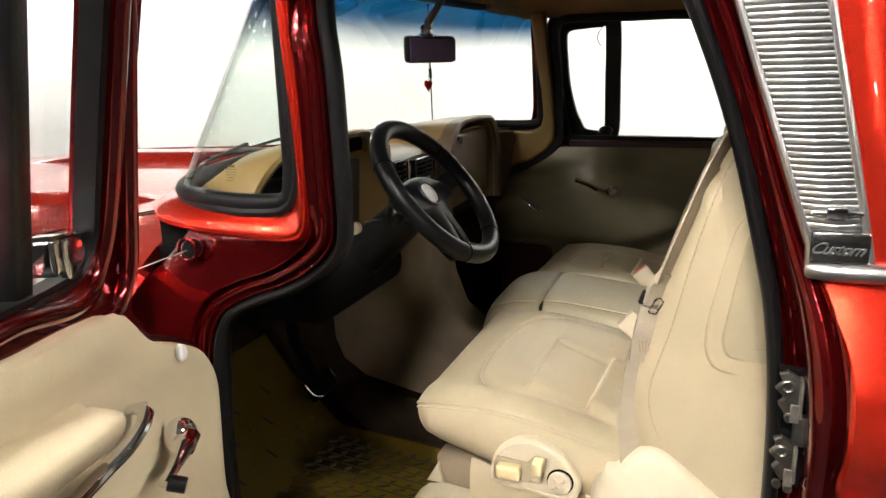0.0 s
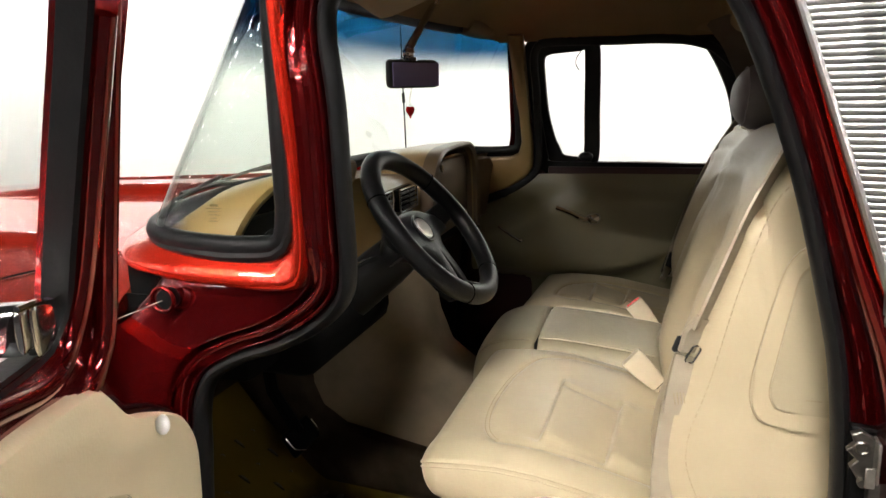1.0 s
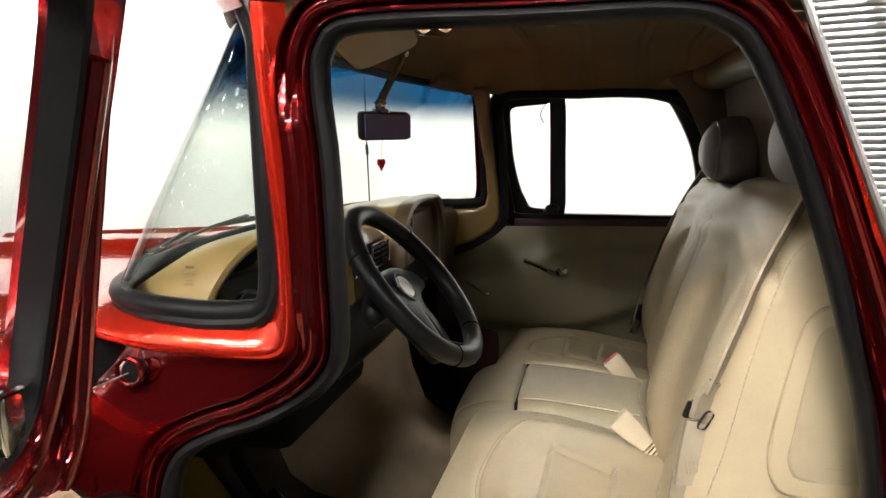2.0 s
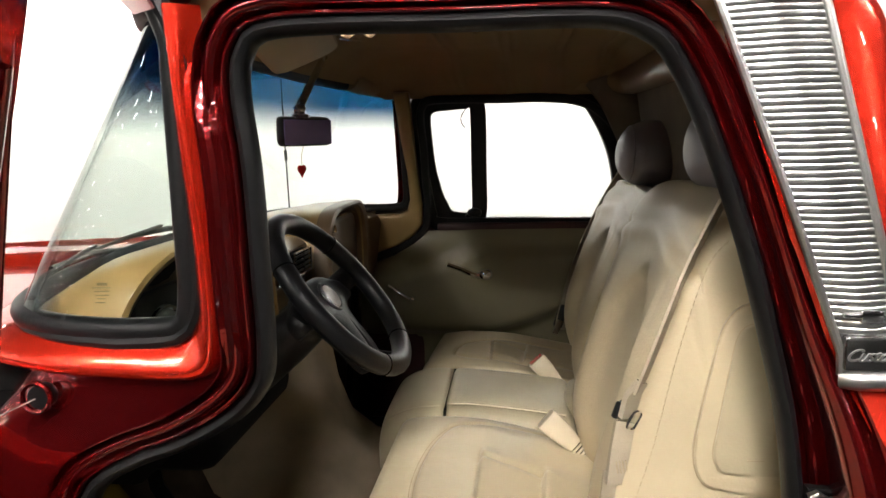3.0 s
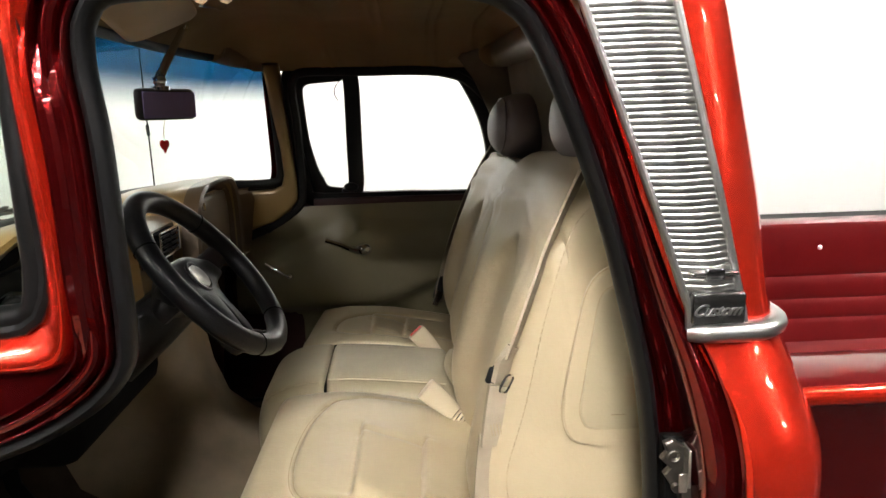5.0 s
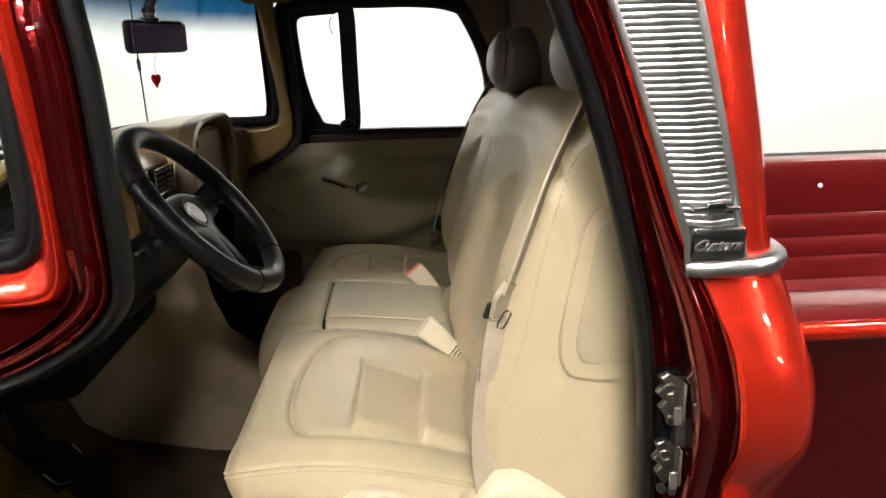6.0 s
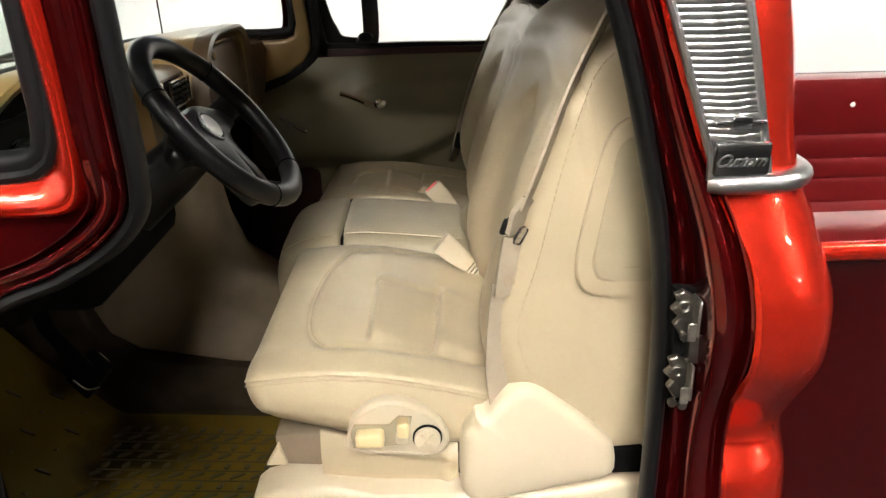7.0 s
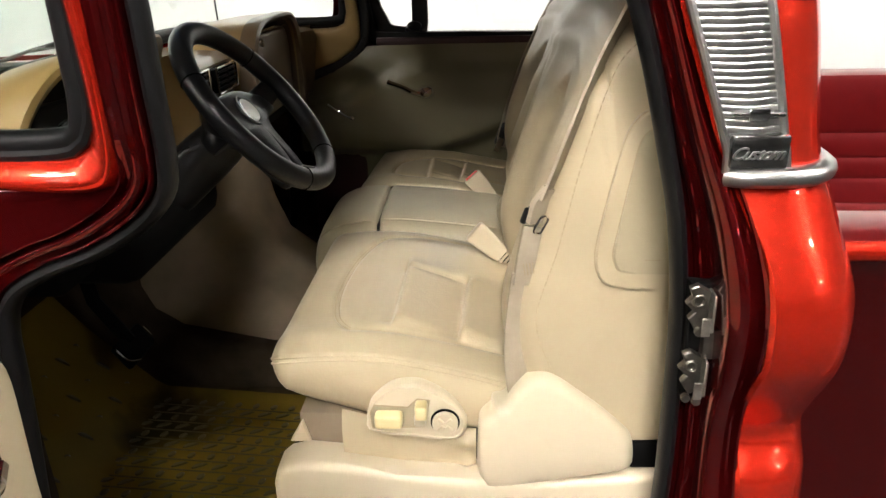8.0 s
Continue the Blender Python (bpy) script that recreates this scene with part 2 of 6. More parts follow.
def prism(outline, y0, y1, r=0.0, segs=2, axis="y"):
    """A plate with the given outline (x, z), from y0 to y1, with rounded rims."""
    bm = bmesh.new()
    f = bm.faces.new([bm.verts.new((a, y0, b)) for a, b in outline])
    g = bmesh.ops.extrude_face_region(bm, geom=[f])
    top = [v for v in g["geom"] if isinstance(v, bmesh.types.BMVert)]
    for v in top:
        v.co.y = y1
    if r:
        rim = [e for e in bm.edges if abs(e.verts[0].co.y - e.verts[1].co.y) < 1e-6]
        bmesh.ops.bevel(bm, geom=rim, offset=r, segments=segs, profile=0.5, affect="EDGES")
    return bm


def dome_plate(pts, y0, y1, r):
    """A moulded cover: the outline at y0, rounding over a radius r to a gently crowned face at y1."""
    c = sum(pts, Vector()) / len(pts)
    reach = min((p - c).length for p in pts)
    secs = [[Vector((p.x, y0, p.z)) for p in pts]]
    for k in range(7):
        a = math.pi / 2 * k / 6
        g = 1 - r * (1 - math.cos(a)) / reach * 0.8
        y = y1 + r * (1 - math.sin(a)) * (1 if y1 < y0 else -1)
        secs.append([Vector((c.x + (p.x - c.x) * g, y, c.z + (p.z - c.z) * g)) for p in pts])
    for f, dy in ((0.7, 0.6), (0.4, 0.9), (0.1, 1.0)):
        secs.append([Vector((c.x + (p.x - c.x) * f, y1 - 0.004 * dy, c.z + (p.z - c.z) * f)) for p in pts])
    return loft(secs, ring=True, caps=True)


def ball(c, rx, ry, rz, n=16, e=2.0):
    """A superellipsoid."""
    bm = bmesh.new()
    bmesh.ops.create_uvsphere(bm, u_segments=n * 2, v_segments=n, radius=1)
    for v in bm.verts:
        p = v.co
        k = (abs(p.x) ** e + abs(p.y) ** e + abs(p.z) ** e) ** (-1 / e)
        v.co = Vector((c[0] + p.x * k * rx, c[1] + p.y * k * ry, c[2] + p.z * k * rz))
    return bm


def disc(c, axis, r, h, n=24, bevel=0.15):
    """A short turned cylinder with a rounded rim, its base at c, rising along axis."""
    a = Vector(axis).normalized()
    q = a.to_track_quat("Z", "Y").to_matrix().to_4x4()
    prof = [(r, 0), (r, h * (1 - bevel)), (r * (1 - bevel * 0.4), h), (0.0001, h)]
    secs = [[Vector((pr * math.cos(w), pr * math.sin(w), pz)) for w in (2 * math.pi * i / n for i in range(n))] for pr, pz in prof]
    bm = loft([secs[0]] + secs, ring=True, caps=True)
    return move(bm, Matrix.Translation(c) @ q)


def interp(x, xs, ys):
    return float(np.interp(x, xs, ys))


MIDY = 0.77


def mirror(bm):
    """The other side of the truck."""
    for v in bm.verts:
        v.co.y = 2 * MIDY - v.co.y
    return bm


# ---------------------------------------------------------------- showroom
def slab(name, x0, x1, y0, y1, z0, z1, material):
    ob = part(name, rbox(x0, x1, y0, y1, z0, z1, 0), material, smooth=False)
    return tagged(ob, kind="structure")


tagged(slab("floor", -60, 14, -30, 9.3, -0.2, 0, CONCRETE), "dark grey concrete showroom floor", "floor")
tagged(slab("wall_north", -60, 14, 9.3, 9.5, 0, 5.4, WHITEWALL), "plain white painted showroom wall", "wall")
# South and east walls stay unseen and are dark to cut bounce into the cab.
tagged(slab("wall_south", -60, 14, -30.2, -30, 0, 5, DARKWALL), "unseen showroom wall, kept dark to cut stray light", "wall")
tagged(slab("wall_west", -60.2, -60, -30, 9.3, 0, 5.4, WHITEWALL), "plain white painted showroom wall", "wall")
tagged(slab("wall_east", 14, 14.2, -30, 9.3, 0, 5.4, DARKWALL), "unseen showroom wall, kept dark to cut stray light", "wall")
# Unseen ceiling, kept dark; its added lip hides the wash lamps from the paint.
hall_top = rbox(-60.2, 14.2, -30.2, 6.8, 5, 5.2, 0)
join(hall_top, rbox(-60.2, 14.2, 6.65, 6.8, 4.62, 5.4, 0))
join(hall_top, rbox(-60.2, 14.2, 6.65, 9.5, 5.4, 5.6, 0))
tagged(part("ceiling", hall_top, DARKCEIL, smooth=False), "unseen dark ceiling with an added lip that hides the wash lamps", "ceiling", kind="structure")


def ceiling_light(material, label):
    t = thing("ceiling_light", label, "ceiling light", "showroom ceiling lights", at=(0, 0, 4.99))
    part("frame", rbox(-0.48, 0.48, -0.18, 0.18, -0.05, 0.0, 0.01), PLASTIC, t)
    part("diffuser", rbox(-0.45, 0.45, -0.15, 0.15, -0.062, -0.051, 0.003), material, t, "glowing white diffuser")
    return t


def lamp_rows(lamp, rows, z):
    """Places a lamp and its copies in rows along x."""
    spots = [(x, y) for y, xs in rows for x in xs]
    lamp.matrix_basis = pose(*spots[0], z)
    for x, y in spots[1:]:
        copy_thing(lamp, pose(x, y, z))


lamp_rows(ceiling_light(LIGHT, "rectangular white ceiling light panel, switched on"),
          ((-9.2, (10.3,)), (-8.0, (-1.8, -0.8)), (-5.8, (6.8,)), (-4.8, (-1.4, -0.6, 0.2)), (-3.6, (-3.6, -0.3)), (-2.7, (-0.5,)), (-0.5, (3.0, 4.4, 5.8))), 4.99)
# Lamps added out of view so that the north wall comes out white.
lamp_rows(ceiling_light(LIGHT_WASH, "unseen light panel added to whiten the wall behind the truck"),
          ((7.35, (-14.4, -12, -9.6, -7.2, -4.8, -2.4, 0, 2.4, 4.8, 7.2, 9.6, 12)),
           (7.8, (-13.2, -11.4, -9, -6.6, -4.2, -1.8, 0.6, 3.0, 5.4)),
           (8.2, (-13, -10.8, -8.4, -6, -3.6, -1.2, 1.2, 3.6, 6, 8.4, 10.8))), 5.39)


def downlight():
    t = thing("downlight", "small square ceiling downlight, switched on", "downlight", "showroom downlights", at=(0, 0, 4.99))
    part("rim", rbox(-0.16, 0.16, -0.16, 0.16, -0.03, 0.0, 0.01), PLASTIC, t)
    part("lens", rbox(-0.12, 0.12, -0.12, 0.12, -0.045, -0.031, 0.003), SPOT, t, "glowing square lens")
    return t


spot0 = downlight()
spot0.matrix_basis = pose(-26.6, -12.4, 4.99)
for i in range(13):
    for j in range(6):
        if i or j:
            copy_thing(spot0, pose(-26.6 + 1.9 * i + 0.5 * (j % 2), -12.4 + 1.9 * j, 4.99))
for i in range(10):
    for j in range(4):
        copy_thing(spot0, pose(-30.0 - 2.9 * i, -12.0 + 2.9 * j + 0.7 * (i % 2), 4.99))
for i in range(16):
    for j in range(3):
        copy_thing(spot0, pose(-9.0 - 3.1 * i - 0.9 * (j % 2), -0.7 + 2.3 * j, 4.99))

# ---------------------------------------------------------------- truck body
truck = thing("pickup_truck", "candy red vintage pickup truck with beige cab interior", "truck", at=(0, 0, 0))

OPENING = [(-0.86, 0.74), (-0.855, 0.80), (-0.845, 0.906), (-0.835, 1.0), (-0.827, 1.09), (-0.820, 1.165), (-0.797, 1.212), (-0.746, 1.242),
           (-0.688, 1.264), (-0.629, 1.298), (-0.596, 1.334), (-0.588, 1.375), (-0.589, 1.45), (-0.592, 1.57), (-0.599, 1.65), (-0.592, 1.692),
           (-0.556, 1.710), (-0.38, 1.709), (-0.24, 1.708), (-0.19, 1.694), (-0.164, 1.664), (-0.131, 1.592), (-0.095, 1.492), (-0.065, 1.38),
           (-0.045, 1.29), (-0.033, 1.17), (-0.030, 1.0), (-0.031, 0.92), (-0.038, 0.78), (-0.07, 0.72), (-0.45, 0.715), (-0.82, 0.715)]


def body_flat(z):
    return interp(z, [0.5, 0.9, 0.97, 1.005, 1.022, 1.04, 1.065, 1.10, 1.14, 1.175, 1.21, 1.25, 1.30, 1.36, 1.5, 1.72, 1.80],
                  [-0.022, -0.022, -0.020, -0.016, -0.008, 0.010, 0.012, -0.008, -0.034, -0.052, -0.054, -0.048, -0.028, 0.0, 0.005, 0.03, 0.05])


def body_y(z):
    """How far the outer skin of the cab stands out at height z, with its bends rounded."""
    return sum(body_flat(z + d) * w for d, w in ((-0.012, 1), (-0.006, 2), (0, 3), (0.006, 2), (0.012, 1))) / 9


opening = curve([(x, 0.05, z) for x, z in OPENING], 300, True)


def jamb_rows(shift):
    rows = []
    n = len(opening)
    for i, p in enumerate(opening):
        t = (opening[(i + 1) % n] - opening[i - 1]).normalized()
        nrm = Vector((-t.z, 0, t.x))
        if nrm.dot(p - Vector((-0.4, 0.05, 1.25))) < 0 and abs(nrm.dot(p - Vector((-0.4, 0.05, 1.25)))) > 0.02:
            nrm = -nrm
        rows.append((p, nrm))
    return rows


JAMB_Z = [0.6, 0.97, 1.04, 1.09, 1.15, 1.19, 1.24, 1.272, 1.308, 1.356, 1.40, 1.50, 1.61, 1.71]
JAMB_W = [0.070, 0.071, 0.070, 0.067, 0.064, 0.069, 0.073, 0.073, 0.066, 0.056, 0.047, 0.037, 0.043, 0.047]


def jamb_edge(p, nrm):
    """Outer rim of the door jamb beside a point of the opening."""
    wb, wt, wa, ws = max(0, nrm.x) ** 2, max(0, nrm.z) ** 2, max(0, -nrm.x) ** 2, max(0, -nrm.z) ** 2
    db = interp(p.z, JAMB_Z, JAMB_W)
    s = wb + wt + wa + ws
    d = (wb * db + wt * 0.042 + wa * 0.052 + ws * 0.05) / s
    y = (wb * body_y(p.z) + wt * 0.02 + wa * 0.03 + ws * -0.03) / s
    return d, y


def jamb():
    rows = [(p, nrm, *jamb_edge(p, nrm)) for p, nrm in jamb_rows(0)]
    n = len(rows)
    secs = []
    for i in range(n):
        near = [rows[(i + q) % n] for q in range(-7, 8)]
        p = rows[i][0]
        nrm = sum((r[1] for r in near), Vector()).normalized()
        d, y = sum(r[2] for r in near) / 15, sum(r[3] for r in near) / 15
        prof = [(0.004, 0.060), (0.005, 0.056), (0.010, 0.0555), (0.24 * d, 0.054), (0.29 * d, 0.050), (0.31 * d, 0.040), (0.36 * d, 0.034), (0.40 * d, 0.037), (0.44 * d, 0.037), (0.49 * d, y + 0.024), (0.55 * d, y + 0.013),
                (0.64 * d, y + 0.007), (0.76 * d, y + 0.006), (0.86 * d, y + 0.011), (0.91 * d, y + 0.017), (0.94 * d, y + 0.015), (0.955 * d, y + 0.004), (0.98 * d, y), (d, y)]
        prof = [(q.x, q.y) for q in curve([(a, b, 0) for a, b in prof], 52)]
        secs.append([Vector((p.x, 0, p.z)) + nrm * a + Vector((0, b, 0)) for a, b in prof])
    return loft(secs, closed=True)


part("door_jamb", jamb(), PAINT_IN, truck, "red door opening, shade darkened into the paint")


def seal_bm():
    secs = []
    for p, nrm in jamb_rows(0):
        c = Vector((p.x, 0.047, p.z)) + nrm * 0.004
        ring = [(0.0095 * math.cos(w) + 0.001, 0.019 * math.sin(w) + 0.004) for w in (2 * math.pi * q / 12 for q in range(12))]
        secs.append([c + nrm * a + Vector((0, b, 0)) for a, b in ring])
    return loft(secs, ring=True, closed=True)


part("door_seal", seal_bm(), RUBBER, truck, "black rubber door seal")


def corner_flat(z):
    return interp(z, [0.5, 1.07, 1.25, 1.31, 1.36, 1.376, 1.5, 1.71, 1.78, 1.85], [0.135, 0.130, 0.130, 0.114, 0.102, 0.092, 0.074, 0.040, -0.01, -0.14])


def corner_x(z):
    return sum(corner_flat(z + d) for d in (-0.02, -0.01, 0, 0.01, 0.02)) / 5


def quarter():
    """Rear cab corner, from the jamb round to the back wall."""
    secs = []
    for k in range(101):
        z = 0.55 + (1.80 - 0.55) * k / 100
        zz = min(z, 1.69)
        xq = interp(zz, [0.55, 0.92, 1.0, 1.17, 1.29, 1.38, 1.492, 1.592, 1.69], [-0.031, -0.031, -0.03, -0.033, -0.045, -0.065, -0.095, -0.131, -0.168])
        db = interp(zz, JAMB_Z, JAMB_W)
        x0, y0, x1 = xq + db - 0.001, body_y(z), corner_x(z)
        r = min(0.05, (x1 - x0) * 0.6)
        pts = [(x0, y0 + 0.004), (x0 + 0.004, y0 - 0.001), ((x0 + x1 - r) / 2, y0 - 0.003), (x1 - r, y0)]
        pts += [(x1 - r + r * math.sin(a), y0 + r - r * math.cos(a)) for a in (0.4, 0.8, 1.2, 1.571)]
        pts += [(x1 + 0.004, y0 + 0.15), (x1 + 0.012, 0.45), (x1 + 0.015, MIDY)]
        secs.append([(a, b, z) for a, b in pts])
    return loft(secs)


part("cab_corner", quarter(), PAINT, truck, "glossy red rounded cab corner")
far_corner = mirror(quarter())
for v in far_corner.verts:
    if v.co.x < 0.045:
        v.co.x += (0.045 - v.co.x) * 0.85 * min(1, max(0, (v.co.z - 1.30) / 0.06))
part("cab_corner", far_corner, PAINT, truck, "glossy red rounded cab corner")


def roof():
    secs = []
    for k in range(21):
        v = k / 20
        y = 0.02 + (2 * MIDY - 0.04) * v
        dome = math.sin(math.pi * v) ** 0.45
        row = [(-0.72, 1.735), (-0.80, 1.765), (-0.78, 1.80), (-0.66, 1.83), (-0.4, 1.845), (-0.15, 1.83), (-0.02, 1.79), (0.0, 1.74)]
        secs.append([(-0.66 + (x + 0.66) * (0.25 + 0.75 * dome) - 0.10 * dome if x < -0.6 else x, y, z + 0.06 * dome * (1 if z > 1.75 else 0.3)) for x, z in row])
    return loft(secs)


part("roof", roof(), PAINT, truck, "red painted cab roof")


# ---------------------------------------------------------------- windshield
def screen_row(v):
    """Plan curve of the wrap-around windshield at height fraction v, from the near post round to the far one."""
    lo = [(-0.680, 0.062), (-0.76, 0.062), (-0.85, 0.075), (-0.93, 0.125), (-0.99, 0.24), (-1.03, 0.45), (-1.045, MIDY)]
    hi = [(-0.684, 0.068), (-0.697, 0.072), (-0.716, 0.090), (-0.748, 0.14), (-0.79, 0.25), (-0.812, 0.47), (-0.82, MIDY)]
    half = [(a[0] + (b[0] - a[0]) * v, a[1] + (b[1] - a[1]) * v) for a, b in zip(lo, hi)]
    zs = [1.392, 1.392, 1.394, 1.396, 1.398, 1.40, 1.40]
    zt = [1.745, 1.750, 1.752, 1.752, 1.750, 1.750, 1.750]
    pts = [(x, y, zs[i] + (zt[i] - zs[i]) * v) for i, (x, y) in enumerate(half)]
    back = [0.034 - 0.012 * v, 0.026 - 0.012 * v, 0.008, 0, 0, 0, 0]
    return pts + [(x + d, 2 * MIDY - y, z) for (x, y, z), d in zip(pts[-2::-1], back[-2::-1])]


def screen_glass():
    secs = []
    for k in range(21):
        v = k / 20
        row = []
        for p in curve(screen_row(v), 200):
            e = min(p.y, 2 * MIDY - p.y)
            w = min(1, max(0, (0.24 - e) / 0.12)) * (1 if p.y < MIDY else -1)
            row.append(p + Vector((0, w * (-0.011 + 0.023 * v), 0)))
        secs.append(row)
    return loft(secs)


windshield = thing("windshield", "wrap-around curved windshield with a blue tinted top band", "windshield")
g = part("pane", screen_glass(), GLASS, windshield, "clear glass shading to blue at the top")
g.visible_shadow = False
lo, hi = curve(screen_row(0), 70), curve(screen_row(1), 70)
corner_n = [lo[0].lerp(hi[0], k / 20) for k in range(3, 19)]
corner_f = [lo[-1].lerp(hi[-1], k / 20) for k in range(3, 19)]
foot_n, foot_f = [Vector((-0.700, 0.0618, 1.396)), Vector((-0.685, 0.062, 1.411))], [Vector((-0.651, 2 * MIDY - 0.062, 1.411)), Vector((-0.668, 2 * MIDY - 0.0618, 1.396))]
loop = lo[3:-3] + foot_f[::-1] + corner_f + hi[::-1][1:-1] + corner_n[::-1] + foot_n[::-1]
loop = curve(loop, 260, True)
part("rubber_surround", tube(loop, 0.0145, 10, True), RUBBER, windshield, "thick black rubber surround")
ridge = []
for p in loop:
    wb = min(1, max(0, (1.425 - p.z) / 0.035))
    wt = min(1, max(0, (p.z - 1.69) / 0.03))
    sgn = -1 if p.y < MIDY else 1
    ridge.append(p + Vector((0.013 * (1 - wb) * (1 - wt), 0.006 * sgn, 0.013 * (wt - wb))))
part("rubber_lip", tube(ridge, 0.009, 8, True), RUBBER, windshield, "outer black rubber lip")


for q, (wd, off) in enumerate(((0.012, 0.006), (0.022, 0.0), (0.018, 0.002), (0.016, 0.003), (0.010, 0.005), (0.012, 0.002))):
    zq = 1.4475 - 0.0042 * q
    part("glass_mark", rbox(-0.792 + off, -0.792 + off + wd, 0.0535, 0.0542, zq - (0.0016 if q == 0 else 0.0006), zq + (0.0016 if q == 0 else 0.0006), 0), GLASS_PRINT, windshield, "faint unreadable print bar", smooth=False)


def spline(points, k):
    """Catmull-Rom points, k to a segment, so that two curves with as many knots keep in step."""
    P = [Vector(p) for p in points]
    P = [P[0] * 2 - P[1]] + P + [P[-1] * 2 - P[-2]]
    out = []
    for i in range(1, len(P) - 2):
        for q in range(k):
            t = q / k
            a, b, c, d = P[i - 1], P[i], P[i + 1], P[i + 2]
            out.append(0.5 * (2 * b + (c - a) * t + (2 * a - 5 * b + 4 * c - d) * t * t + (3 * b - a - 3 * c + d) * t ** 3))
    return out + [P[-2]]


def glass_flange():
    """Red ledge along the windshield base that turns the lower corner and climbs the post."""
    inner = [(-1.045, MIDY, 1.40), (-1.03, 0.45, 1.40), (-0.99, 0.24, 1.398), (-0.93, 0.125, 1.396), (-0.85, 0.076, 1.394), (-0.76, 0.064, 1.392), (-0.715, 0.063, 1.392),
             (-0.700, 0.063, 1.397), (-0.690, 0.063, 1.407), (-0.684, 0.063, 1.42), (-0.681, 0.064, 1.45), (-0.682, 0.065, 1.50), (-0.686, 0.067, 1.60), (-0.692, 0.070, 1.745)]
    outer = [(-1.10, MIDY, 1.375), (-1.085, 0.44, 1.373), (-1.04, 0.21, 1.368), (-0.965, 0.088, 1.360), (-0.865, 0.046, 1.350), (-0.765, 0.038, 1.345), (-0.700, 0.037, 1.343),
             (-0.672, 0.038, 1.345), (-0.657, 0.040, 1.353), (-0.6505, 0.042, 1.372), (-0.649, 0.043, 1.41), (-0.652, 0.044, 1.49), (-0.664, 0.046, 1.60), (-0.676, 0.050, 1.745)]
    I, O = spline(inner, 9), spline(outer, 9)
    n = len(I)
    secs = []
    for i in range(n):
        t = (O[min(i + 2, n - 1)] + I[min(i + 2, n - 1)]) - (O[max(i - 2, 0)] + I[max(i - 2, 0)])
        u = O[i] - I[i]
        m = t.cross(u).normalized()
        if m.y > 0:
            m = -m
        row = [I[i].lerp(O[i], f) + m * h for f, h in ((0.05, -0.006), (0.2, -0.001), (0.4, 0.003), (0.6, 0.0055), (0.78, 0.006), (0.90, 0.005), (0.965, 0.0025), (1.0, -0.002), (1.0, -0.007), (0.95, -0.014), (0.8, -0.034))]
        secs.append(row)
    return loft(secs)


part("windshield_post", glass_flange(), PAINT, truck, "glossy red ledge and windshield post")
part("windshield_post", mirror(glass_flange()), PAINT, truck, "glossy red ledge and windshield post")



def post_face():
    """Outer face of the front door post, between jamb channel and windshield ledge."""
    secs = []
    for p, nrm in jamb_rows(0):
        if nrm.x < -0.6 and 1.345 < p.z < 1.70:
            e = 1 - min(1, (p.z - 1.345) / 0.07)
            prof = [(0.020, 0.052), (0.0215, 0.035), (0.027, 0.0275), (0.036, 0.0305), (0.041, 0.0265), (0.048, 0.0265), (0.053, 0.034), (0.057, 0.048), (0.072, 0.070)]
            top = max(0, (p.z - 1.60) / 0.09)
            secs.append([Vector((p.x - a, b + 0.022 * e * e + 0.03 * top * top, p.z)) for a, b in prof])
    return loft(secs)


part("post_face", post_face(), PAINT_IN, truck, "red face of the front door post, darkened for shade")


# cowl side between ledge and hinge pillar
def cowl_side():
    rows = [[(-0.630, 0.050, 1.376), (-0.75, 0.074, 1.376), (-0.86, 0.085, 1.370), (-0.925, 0.10, 1.32)],
            [(-0.625, 0.046, 1.345), (-0.75, 0.060, 1.350), (-0.86, 0.066, 1.345), (-0.93, 0.08, 1.30)],
            [(-0.65, 0.044, 1.31), (-0.76, 0.052, 1.305), (-0.88, 0.055, 1.295), (-0.95, 0.06, 1.275)],
            [(-0.75, 0.036, 1.26), (-0.80, 0.042, 1.25), (-0.90, 0.04, 1.24), (-1.0, 0.05, 1.24)],
            [(-0.850, 0.030, 1.20), (-0.87, 0.034, 1.19), (-0.93, 0.03, 1.19), (-1.0, 0.04, 1.19)],
            [(-0.872, 0.030, 1.1), (-0.89, 0.032, 1.1), (-0.94, 0.03, 1.1), (-1.0, 0.04, 1.1)],
            [(-0.905, 0.030, 0.7), (-0.91, 0.032, 0.7), (-0.95, 0.03, 0.7), (-1.0, 0.04, 0.7)]]
    cols = [curve(c, 24) for c in zip(*rows)]
    return loft([curve(r, 16) for r in zip(*cols)])


part("cowl_side", cowl_side(), PAINT_IN, truck, "red hinge pillar, darkened for shade")


# hood and front fenders
def hood_edge(x):
    """Height and y of the seam between hood and fender."""
    return interp(-x, [0.86, 1.085, 1.11, 1.18, 1.26, 1.40, 2.2], [0.245, 0.235, 0.230, 0.180, 0.105, 0.072, 0.06]), interp(-x, [0.86, 1.085, 1.11, 1.26, 1.40, 2.2], [1.338, 1.333, 1.330, 1.302, 1.294, 1.25])


